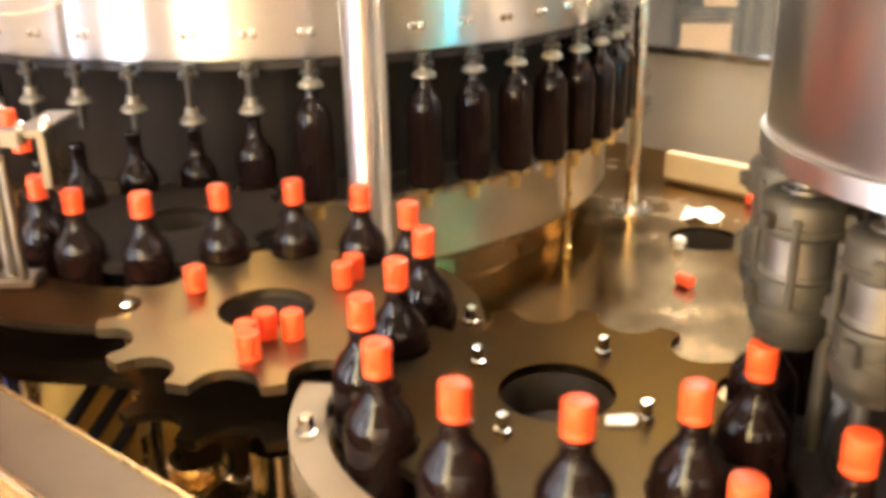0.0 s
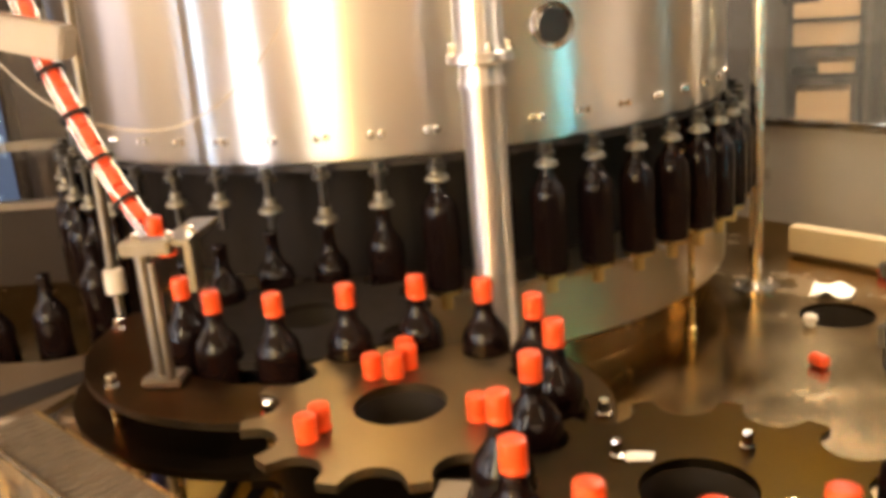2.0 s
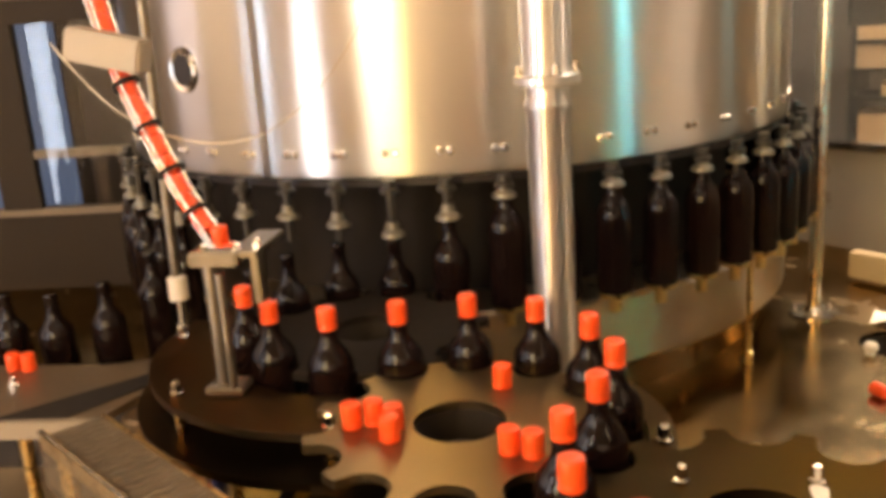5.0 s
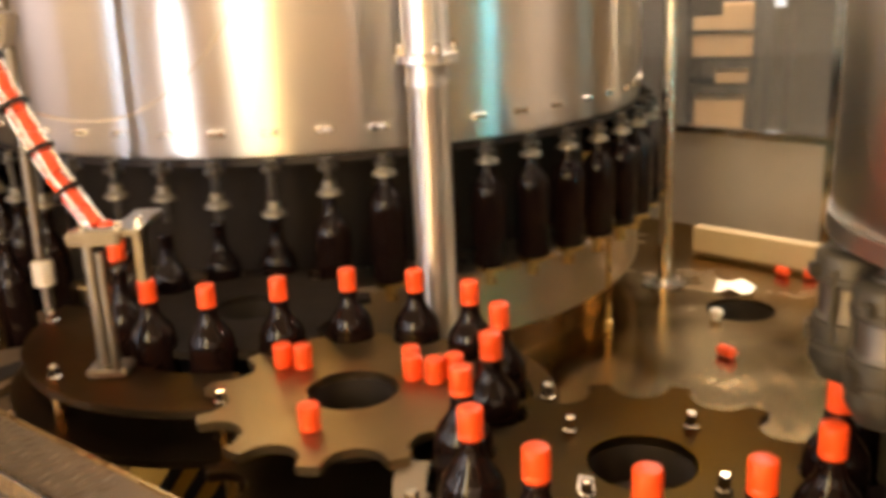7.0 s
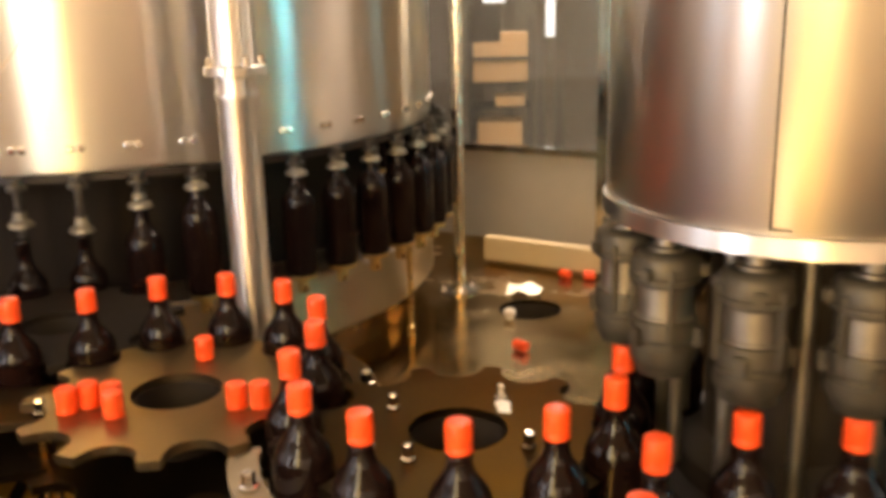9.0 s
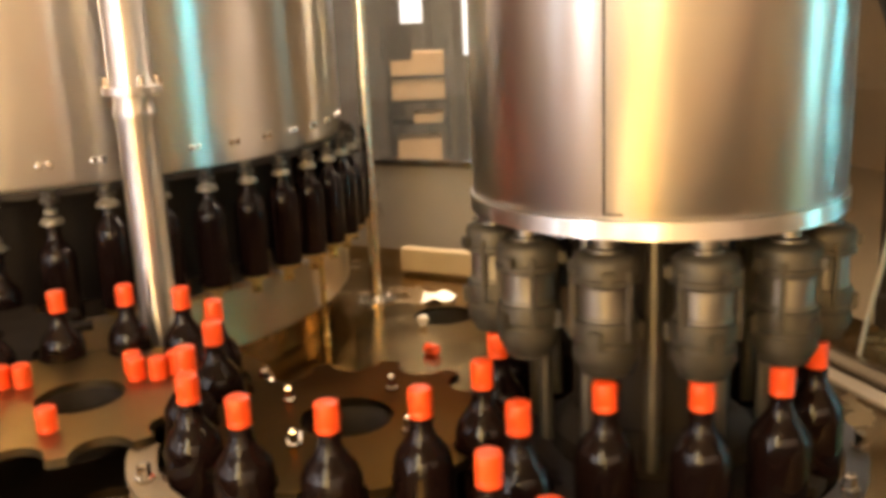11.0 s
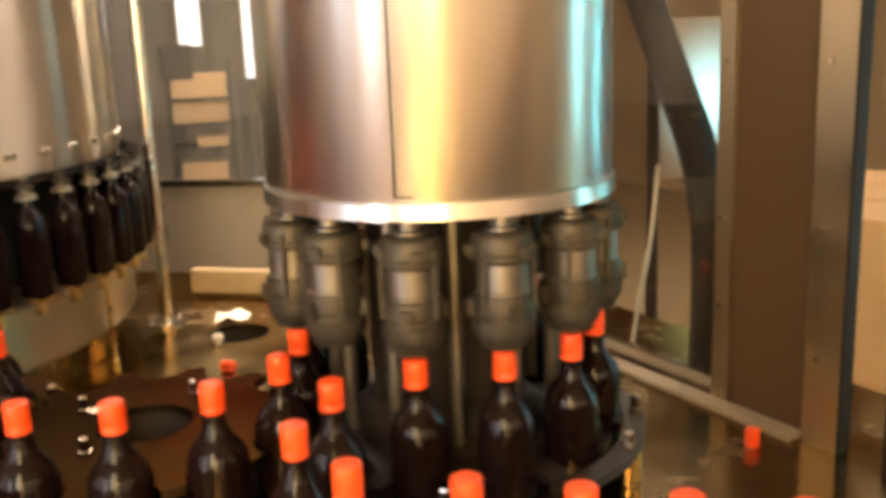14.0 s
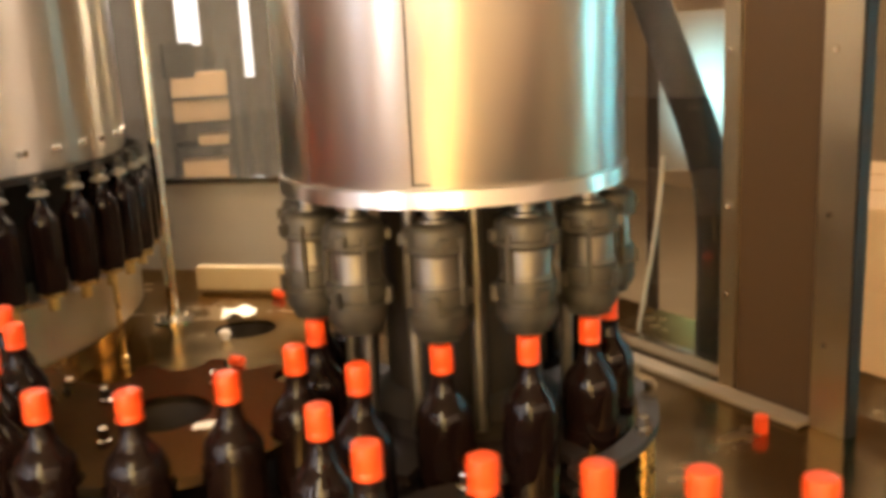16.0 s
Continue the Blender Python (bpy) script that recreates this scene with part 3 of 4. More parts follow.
# ---- capping carousel ----
def capping_carousel():
    car = tagged(empty("capping_carousel", Matrix.Translation((CAR.x, CAR.y, 0))), "turning carousel of steel capping heads over a dark turntable", "capping machine")
    part("turntable", lathe([(0, BASE - 0.001), (0.285, BASE - 0.001), (0.29, BASE - 0.005), (0.29, BASE - 0.02), (0.28, BASE - 0.024), (0, BASE - 0.024)], 96), M_STAR_SHADED, car, smooth=True)
    part("column", lathe([(0.15, BASE), (0.15, 1.06), (0.115, 1.09), (0.115, 1.44)], 48), M_RUBBER, car, smooth=True)
    pockets = star_outline(CAR_N, CAR_R, 0.043, CAR_R + 0.030)
    for z in (1.032, 0.985):
        part("pocket_plate", prism(pockets, z - 0.014, z, [(0.152 * math.cos(2 * math.pi * k / len(pockets) - math.pi / CAR_N), 0.152 * math.sin(2 * math.pi * k / len(pockets) - math.pi / CAR_N)) for k in range(len(pockets))]), M_DARK_GUIDE, car)
    stem = [(0, 1.43), (0.013, 1.43), (0.013, 1.404), (0.020, 1.402), (0.020, 1.394), (0.015, 1.392), (0.015, 1.384), (0.023, 1.382), (0.023, 1.374), (0, 1.374)]
    head = [(0, 1.378), (0.030, 1.378), (0.038, 1.374), (0.041, 1.369), (0.041, 1.350), (0.043, 1.348), (0.043, 1.341), (0.036, 1.339), (0.033, 1.336), (0.033, 1.296), (0.040, 1.293), (0.041, 1.288),
            (0.041, 1.271), (0.038, 1.268), (0.038, 1.262), (0.041, 1.259), (0.041, 1.243), (0.036, 1.233), (0.032, 1.228), (0.031, 1.222), (0.020, 1.222), (0.020, 1.24), (0, 1.24)]
    sleeve = [(0.032, 1.337), (0.0345, 1.335), (0.0345, 1.300), (0.0365, 1.298), (0.0365, 1.294), (0.032, 1.292)]
    shapes = {"stem": (lathe(stem, 20), M_SLEEVE), "sleeve": (lathe(sleeve, 24), M_SLEEVE),
              "collar_lug": (box(bmesh.new(), 0.036, -0.007, 1.346, 0.050, 0.007, 1.362, 0.002), M_HEAD),
              "foot_lug": (box(bmesh.new(), 0.036, -0.008, 1.262, 0.048, 0.008, 1.286, 0.002), M_HEAD),
              "tie_rod": (rod((0.041, 0, 1.27), (0.041, 0, 1.36), 0.0042, 8), M_HEAD)}
    first = part("capping_head", lathe(head, 28), M_HEAD, car, "dull steel capping head with a bright sleeve", smooth=True)
    made = {nm: part(nm, bm, mat, first, smooth=nm in ("stem", "sleeve", "tie_rod")) for nm, (bm, mat) in shapes.items()}
    rodm = part("guide_rod", rod((0, 0, 0), (0, 0, 0.36), 0.010, 14), M_SLEEVE, car, smooth=True)
    spots = [("stem", 0), ("sleeve", 0)] + [("collar_lug", a) for a in (20, 140, 260)] + [("foot_lug", a) for a in (0, 120, 240)] + [("tie_rod", a) for a in (60, 180, 300)]
    for k in range(CAR_N):
        a, b = radians(k * 360 / CAR_N), radians((k + 0.5) * 360 / CAR_N)
        h = first if k == 0 else new("capping_head", first.data)
        h.parent = car
        h.matrix_local = Matrix.Translation((CAR_R * math.cos(a), CAR_R * math.sin(a), 0)) @ Matrix.Rotation(a, 4, "Z")
        used = set()
        for nm, turn in spots:
            g = made[nm] if k == 0 and nm not in used else new(nm, made[nm].data)
            used.add(nm)
            g.parent, g.matrix_local = h, Matrix.Rotation(radians(turn), 4, "Z")
        q = rodm if k == 0 else new("guide_rod", rodm.data)
        q.parent, q.matrix_local = car, Matrix.Translation((0.172 * math.cos(b), 0.172 * math.sin(b), 1.06))
    return car


carousel = capping_carousel()


def carousel_cover():
    cover = tagged(empty("carousel_cover", Matrix.Translation((CAR.x, CAR.y, 0))), "brushed steel drum cover over the capping heads", "bottling machine")
    r = 0.257
    part("shell", lathe([(0.05, 2.6), (r, 2.6), (r, 1.425), (r - 0.002, 1.422), (0.1, 1.43)], 128), M_COVER, cover, smooth=True)
    part("rim", lathe([(r - 0.02, 1.421), (r + 0.0045, 1.421), (r + 0.0045, 1.399), (r - 0.02, 1.399)], 128, closed=True), M_COVER, cover, "satin steel rim", smooth=True)
    a = radians(-133)
    bm = bmesh.new()
    box(bm, r - 0.004, -0.0012, 1.428, r + 0.0012, 0.0012, 2.55, 0, Matrix.Rotation(a, 4, "Z"))
    part("seam", bm, M_RUBBER, cover, "dark vertical seam")
    bm = arc_band(0, 0, r - 0.004, r + 0.0012, math.degrees(a), math.degrees(a) + 5, 1.428, 1.430, 8)
    part("seam", bm, M_RUBBER, cover)
    return cover


carousel_cover()

# ---- column, pole and spout ----
def column():
    c = tagged(empty("steel_column", Matrix.Translation((0.042, 1.715, 0))), "polished steel column with a bolted flange", "column")
    part("lower_tube", lathe([(0.036, DECK), (0.036, 1.505), (0.0395, 1.510), (0.0395, 1.522), (0.036, 1.527), (0.036, 1.55)], 40), M_COLUMN, c, smooth=True)
    part("flange", lathe([(0.02, 1.550), (0.052, 1.550), (0.055, 1.552), (0.055, 1.566), (0.052, 1.568), (0.02, 1.568)], 40, closed=True), M_COLUMN, c, smooth=True)
    part("upper_tube", lathe([(0.045, 1.568), (0.041, 1.580), (0.041, 3.2)], 40), M_COLUMN, c, smooth=True)
    for k in range(4):
        bolt("flange_bolt", 0.0485 * math.cos(radians(20 + 90 * k)), 0.0485 * math.sin(radians(20 + 90 * k)), 1.568, 0.006, 0.016, c)


column()


def pole():
    c = tagged(empty("support_pole", Matrix.Translation((0.734, 2.82, 0))), "thin polished steel pole standing on a round foot", "pole")
    part("tube", lathe([(0.019, DECK + 0.006), (0.019, 3.4)], 24), M_STEEL, c, smooth=True)
    part("foot", lathe([(0, DECK), (0.068, DECK), (0.068, DECK + 0.006), (0.030, DECK + 0.010), (0.024, DECK + 0.022), (0, DECK + 0.022)], 32), M_STEEL, c, smooth=True)
    for k in range(3):
        bolt("foot_bolt", 0.055 * math.cos(radians(30 + 120 * k)), 0.055 * math.sin(radians(30 + 120 * k)), DECK + 0.006, 0.006, 0.014, c)


pole()
spout = tagged(empty("drain_pipe", Matrix.Translation((0.493, 2.45, 0))), "thin brass pipe down from the filler to the deck", "pipe")
part("pipe", rod((0, 0, DECK + 0.02), (0, 0, 1.06), 0.008, 12), M_BRASS, spout, smooth=True)
part("tip", lathe([(0, DECK), (0.012, DECK), (0.013, DECK + 0.03), (0.008, DECK + 0.035), (0, DECK + 0.035)], 12), M_BRASS, spout, "bright brass tip", smooth=True)

# cap and debris on the deck, and a sheet that stands in for glare
deck_cap = copy_thing(cap_first, pose(0.74, 2.26, DECK + 0.016, 90, 0, 30))
tagged(deck_cap, "fallen orange-red cap lying on the wet deck", "cap", "loose caps")
knob = tagged(part("cream_plug", lathe([(0, 0), (0.012, 0), (0.012, 0.01), (0.018, 0.016), (0.018, 0.026), (0.012, 0.032), (0, 0.032)], 16), M_CREAM, smooth=True), "small cream plug beside the drain hole", "plug")
knob.location = (0.80, 2.50, DECK)
# Bent pale sheet, added in place of the bright glare on the deck.
glare_bm = bmesh.new()
rows = []
for k in range(9):
    u = k / 8
    rows.append([glare_bm.verts.new((-0.055 + 0.11 * u, y, 0.003 + 0.020 * math.sin(u * 3.1) ** 2 * s + 0.006 * math.sin(9 * u + 40 * y))) for y, s in ((-0.045, 0.3), (-0.015, 1.0), (0.02, 0.8), (0.05, 0.4))])
for a, b in zip(rows, rows[1:]):
    for j in range(3):
        glare_bm.faces.new((a[j], a[j + 1], b[j + 1], b[j]))
lower = bmesh.ops.extrude_face_region(glare_bm, geom=glare_bm.faces[:])["geom"]
for v in lower:
    if isinstance(v, bmesh.types.BMVert):
        v.co.z += 0.0012
bmesh.ops.recalc_face_normals(glare_bm, faces=glare_bm.faces[:])
glare = tagged(part("glare_sheet", glare_bm, M_WHITE, smooth=True), "crumpled pale sheet standing in for glare on the deck by the drain hole", "wrapper")
glare.matrix_world = pose(0.925, 2.735, DECK + 0.004, 0, 0, -25)
chip_bm = prism([(-0.02, -0.009), (0.012, -0.012), (0.022, 0.0), (0.014, 0.010), (-0.016, 0.008)], 0, 0.003)
chip = tagged(part("paper_scrap", chip_bm, M_WHITE), "torn white paper scrap lying on the brown star wheel", "paper")

M_TAN = surface("tan_guide_plastic", (0.22, 0.17, 0.115), 0.35, 0, 0.15, 9, 0.05, 140)
# caps that fell beside the bar and the side wall
for x, y, a in ((1.10, 2.86, 20), (1.16, 2.81, 70), (1.52, 1.10, 0)):
    ob = copy_thing(cap_first, pose(x, y, DECK + 0.016, 90, 0, a) if a else pose(x, y, DECK))
    tagged(ob, "fallen orange-red cap at the edge of the deck", "cap", "loose caps")

# ---- guides, slide plate and posts ----
def slide_plate():
    bm = bmesh.new()
    s = -N1 - N0 + 0.2
    pts = []
    while s < N2 + 0.01:
        pts.append(Vector(way(s)[:2]))
        s += 0.12
    last = None
    for k, p in enumerate(pts):
        run = (pts[min(k + 1, len(pts) - 1)] - pts[max(k - 1, 0)]).normalized()
        side = Vector((-run.y, run.x)) * 0.05
        ring = [bm.verts.new((*(p + side), BASE - 0.002)), bm.verts.new((*(p - side), BASE - 0.002)), bm.verts.new((*(p - side), BASE - 0.014)), bm.verts.new((*(p + side), BASE - 0.014))]
        if last:
            for j in range(4):
                bm.faces.new((last[j], last[(j + 1) % 4], ring[(j + 1) % 4], ring[j]))
        else:
            bm.faces.new(ring[::-1])
        last = ring
    bm.faces.new(last)
    return tagged(part("slide_plate", bm, M_BLACK), "dark slide plate under the bottles along the star wheels", "slide plate")


slide_plate()


def guide(label, c, r0, r1, a0, a1, levels, material, bolts=(), flare=0.0):
    g = tagged(empty("bottle_guide", Matrix.Translation((c.x, c.y, 0))), label, "guide rail", "bottle guides")
    for z0, z1 in levels:
        part("guide_plate", arc_band(0, 0, r0, r1 + (flare if (z0, z1) != levels[-1] else 0), a0, a1, z0, z1), material, g)
    for a, r in bolts:
        x, y = r * math.cos(radians(a)), r * math.sin(radians(a))
        part("post", rod((x, y, DECK), (x, y, levels[-1][1] + 0.002), 0.010, 12), M_BRASS, g, smooth=True)
        bolt("guide_bolt", x, y, levels[-1][1] + 0.002, 0.009, 0.026, g)
    return g


guide("dark wide guide plates round the star under the cap chute", S0, STAR_R + 0.046, 0.415, 165, 276, ((0.990, 1.004), (1.058, 1.072)), M_GUIDE, ((180, 0.385), (225, 0.39), (274, 0.40)), flare=0.03)
guide("tan curved guide plates outside the brown star wheel", S2, STAR_R + 0.046, STAR_R + 0.088, 168, 245, ((1.010, 1.024), (1.058, 1.072)), M_TAN, ((192, 0.298), (236, 0.298)))
guide("dark curved guide plates between star wheel and filler", S1, STAR_R + 0.046, STAR_R + 0.085, -14, 46, ((1.010, 1.024), (1.058, 1.072)), M_GUIDE, ((-6, 0.297), (38, 0.297)))

guide("dark curved guide plate round the outside of the capping carousel", CAR, CAR_R + 0.046, 0.308, -92, 66, ((1.018, 1.032),), M_DARK_GUIDE, ((-60, 0.296), (-33, 0.296), (2, 0.296), (40, 0.296)))
guide("dark curved guide plate inside the turn by which bottles leave", EXIT, 0.06, EXIT_R - 0.042, 40, 250, ((1.018, 1.032),), M_DARK_GUIDE, ((60, 0.10), (150, 0.10), (215, 0.10)))

# ---- cap chute ----
def cap_chute():
    ch = tagged(empty("cap_chute"), "clear sloping chute full of orange-red caps, held by dark rings", "cap chute")
    for j, (dx, dy) in enumerate(((0.021, 0.0), (-0.021, 0.0), (0.0, 0.021), (0.0, -0.021))):
        pts = []
        for p, q in zip(CHUTE[1:], CHUTE[2:]):
            pts.append(p + Vector((dx, dy, 0)))
        pts.append(CHUTE[-1] + Vector((dx, dy, 0)))
        tube(pts, 0.0022, "rail", M_STEEL, ch)
    for d in (0.16, 0.25, 0.34, 0.43):
        p, run = chute_at(d)
        ob = part("ring", lathe([(0.022, -0.004), (0.027, -0.004), (0.027, 0.004), (0.022, 0.004)], 20, closed=True), M_RUBBER, ch, smooth=True)
        ob.matrix_world = Matrix.Translation(p) @ run.to_track_quat("Z", "Y").to_matrix().to_4x4()
    p, run = chute_at(0.485)
    bm = box(bmesh.new(), -0.078, -0.03, -0.030, 0.066, 0.03, 0.030, 0.005)
    ob = part("sensor_box", bm, M_BOX, ch, "pale box round the chute")
    ob.matrix_world = Matrix.Translation((-0.736, 1.765, 1.646)) @ pose(0, 0, 0, 0, 14, 0)
    part("post", rod((-0.516, 1.562, 1.076), (-0.516, 1.562, 1.31), 0.013, 16), M_BRACKET, ch, smooth=True)
    part("post", rod((-0.494, 1.545, 1.076), (-0.494, 1.545, 1.29), 0.008, 12), M_BRACKET, ch, smooth=True)
    part("post_foot", box(bmesh.new(), -0.545, 1.535, 1.074, -0.475, 1.59, 1.09, 0.004), M_BRACKET, ch)
    head = box(bmesh.new(), -0.545, 1.54, 1.30, -0.46, 1.575, 1.325, 0.004)
    box(head, -0.48, 1.55, 1.312, -0.43, 1.70, 1.322, 0.002)
    box(head, -0.445, 1.56, 1.23, -0.432, 1.60, 1.318, 0.002)
    part("bracket", head, M_BRACKET, ch)
    for x, y in ((-0.465, 1.56), (-0.44, 1.59), (-0.52, 1.555)):
        bolt("bracket_bolt", x, y, 1.322, 0.007, 0.014, ch)
    return ch


cap_chute()
thin = tagged(empty("thin_post"), "thin steel post with a pale foot beside the filler", "post")
part("tube", rod((-0.80, 2.02, 1.13), (-0.78, 2.02, 2.1), 0.012, 12), M_BRACKET, thin, smooth=True)
part("foot", lathe([(0, 0), (0.022, 0), (0.022, 0.05), (0.014, 0.055), (0, 0.055)], 16, m=Matrix.Translation((-0.80, 2.02, 1.09))), M_CREAM, thin, smooth=True)
part("stand", rod((-0.80, 2.02, DECK), (-0.80, 2.02, 1.09), 0.010, 12), M_STEEL, thin, smooth=True)
wire = tagged(tube([(-0.851, 1.76, 1.667), (-0.791, 1.77, 1.573), (-0.709, 1.78, 1.502), (-0.62, 1.79, 1.47), (-0.549, 1.8, 1.461), (-0.479, 1.82, 1.475), (-0.385, 1.85, 1.544), (-0.318, 1.87, 1.631), (-0.254, 1.88, 1.735), (-0.178, 1.88, 1.872)], 0.0018, "loose_wire", M_CREAM), "thin pale wire looping in front of the filler", "wire")

# ---- infeed conveyor ----
def conveyor(name, at, length, half, z, label, step=0.08, start=0.0):
    c = tagged(empty(name), label, "conveyor")
    pts = [Vector(at(start + j * step)) for j in range(int((length - start) / step) + 1)]
    for nm, o0, o1, z0, z1, mat in (("belt", -half, half, z - 0.012, z - 0.002, M_BLACK), ("side_rail", half + 0.004, half + 0.02, z - 0.06, z + 0.012, M_GUIDE), ("side_rail", -half - 0.02, -half - 0.004, z - 0.06, z + 0.012, M_GUIDE)):
        bm = bmesh.new()
        last = None
        for k, p in enumerate(pts):
            run = (pts[min(k + 1, len(pts) - 1)] - pts[max(k - 1, 0)]).normalized()
            side = Vector((-run.y, run.x))
            a, b = p + side * o0, p + side * o1
            ring = [bm.verts.new((*a, z1)), bm.verts.new((*a, z0)), bm.verts.new((*b, z0)), bm.verts.new((*b, z1))]
            if last:
                for j in range(4):
                    bm.faces.new((last[j], last[(j + 1) % 4], ring[(j + 1) % 4], ring[j]))
            else:
                bm.faces.new(ring[::-1])
            last = ring
        bm.faces.new(last)
        part(nm, bm, mat, c)
    return c


conveyor("infeed_conveyor", ENTRY_AT, ENTRY_LEN - 0.3, 0.05, BASE - 0.10, "dark infeed conveyor carrying uncapped bottles")
conveyor("exit_conveyor", EXIT_AT, EXIT_LEN, 0.05, BASE, "dark exit conveyor carrying capped bottles away", start=0.12)

# ---- enclosure ----
def wall_run(name, a, b, z0, z1, thick, material, label):
    a, b = Vector(a), Vector(b)
    d = (b - a).normalized()
    n = Vector((-d.y, d.x)) * thick
    return setting(name, prism([a, b, b + n, a + n], z0, z1), material, label)


B0, B1 = (0.45, 4.02), (1.36, 3.12)
wall_run("wall_back_low", B0, B1, DECK, 1.10, 0.03, M_PANEL, "grey steel lower panel behind the deck")
wall_run("trim_back_sill", (0.44, 4.0), (1.36, 3.09), 1.10, 1.125, 0.05, M_STEEL, "polished sill under the back window")
wall_run("trim_back_beam", (0.90, 3.11), (1.24, 2.78), 0.765, 0.845, 0.05, M_BEAM, "tan bar along the back of the deck")
wall_run("trim_back_post", (1.33, 3.12), (1.37, 3.08), DECK, 3.4, 0.05, M_STEEL, "polished corner post of the enclosure")
wall_run("trim_back_post_2", (0.47, 3.98), (0.51, 3.94), DECK, 3.4, 0.05, M_STEEL, "polished post of the enclosure")
wall_run("trim_back_top", (0.45, 4.02), (1.36, 3.12), 2.25, 2.32, 0.03, M_BLACK, "dark head rail of the back window")
pane = wall_run("window_back", (0.46, 4.02), (1.34, 3.15), 1.125, 2.25, 0.006, M_HAZY, "window pane behind the deck with reflected haze put into its glass")
pane.visible_shadow = False

WX = 1.66
setting("wall_right_low", box(bmesh.new(), WX, 1.30, DECK, WX + 0.03, 3.1, 0.80), M_STEEL, "steel sill at the foot of the side window")
setting("wall_right_panel", box(bmesh.new(), WX - 0.01, 1.06, DECK, WX + 0.03, 1.29, 3.4), M_SIDE, "dark brown steel panel of the enclosure")


# ---- table beside the infeed ----
def infeed_table():
    tb = tagged(empty("infeed_table"), "dark brown guard plates in front of the infeed conveyor", "guard")
    part("back_plate", prism([(-1.75, 1.86), (-0.86, 1.98), (-0.84, 2.06), (-1.06, 1.98), (-1.75, 1.96)], 0.925, 0.94), M_INFEED, tb)
    part("front_plate", prism([(-1.75, 1.60), (-0.83, 1.66), (-0.74, 1.93), (-1.70, 1.93)], 0.955, 0.97), M_INFEED, tb)
    # Dark strip laid on the plate in place of a slot's shade.
    part("slot_shade_strip", prism([(-1.05, 1.650), (-0.895, 1.662), (-0.755, 1.875), (-0.775, 1.925)], 0.970, 0.9725), M_RUBBER, tb, "dark diagonal strip in place of a shaded slot")
    part("edge_strip", prism([(-1.75, 1.585), (-0.83, 1.645), (-0.83, 1.66), (-1.75, 1.60)], 0.94, 0.975), M_TAN, tb)
    part("side_skirt", prism([(-1.70, 1.805), (-0.74, 1.925), (-0.74, 1.935), (-1.70, 1.815)], DECK, 0.95), M_BLACK, tb)
    for x, y in ((-1.55, 1.76), (-1.1, 1.82), (-0.8, 1.87)):
        part("leg", rod((x, y, 0.2), (x, y, 0.956), 0.014, 12), M_BRASS, tb, smooth=True)
        bolt("table_bolt", x, y, 0.97, 0.008, 0.02, tb)
    return tb


infeed_table()
for x, y in ((-1.152, 1.905), (-1.115, 1.903)):
    ob = copy_thing(cap_first, pose(x, y, 0.9705))
    tagged(ob, "spare orange-red cap standing on the brown guard plate", "cap", "loose caps")


def reflection_plates():
    d = tagged(empty("reflection_plates", Matrix.Translation((S1.x, S1.y, 0))), "brass-coloured plates on posts, standing in for yellow reflections under the tan star wheel", "drip plate")
    # Two brass bands stand in for yellow reflections below the star.
    part("plate", arc_band(0, 0, 0.12, 0.24, 205, 236, 0.860, 0.868, 10), M_BRASS, d)
    part("plate", arc_band(0, 0, 0.12, 0.24, 240, 262, 0.860, 0.868, 10), M_BRASS, d)
    part("collar", lathe([(0, 0.90), (0.03, 0.90), (0.034, 0.89), (0.034, 0.86), (0, 0.86)], 24, m=Matrix.Translation((-0.06, -0.22, 0))), M_BRASS, d, smooth=True)
    for a, r in ((210, 0.2), (250, 0.2), (255, 0.22)):
        x, y = r * math.cos(radians(a)), r * math.sin(radians(a))
        part("post", rod((x, y, DECK - 0.4), (x, y, 0.861), 0.012, 12), M_STEEL, d, smooth=True)


reflection_plates()


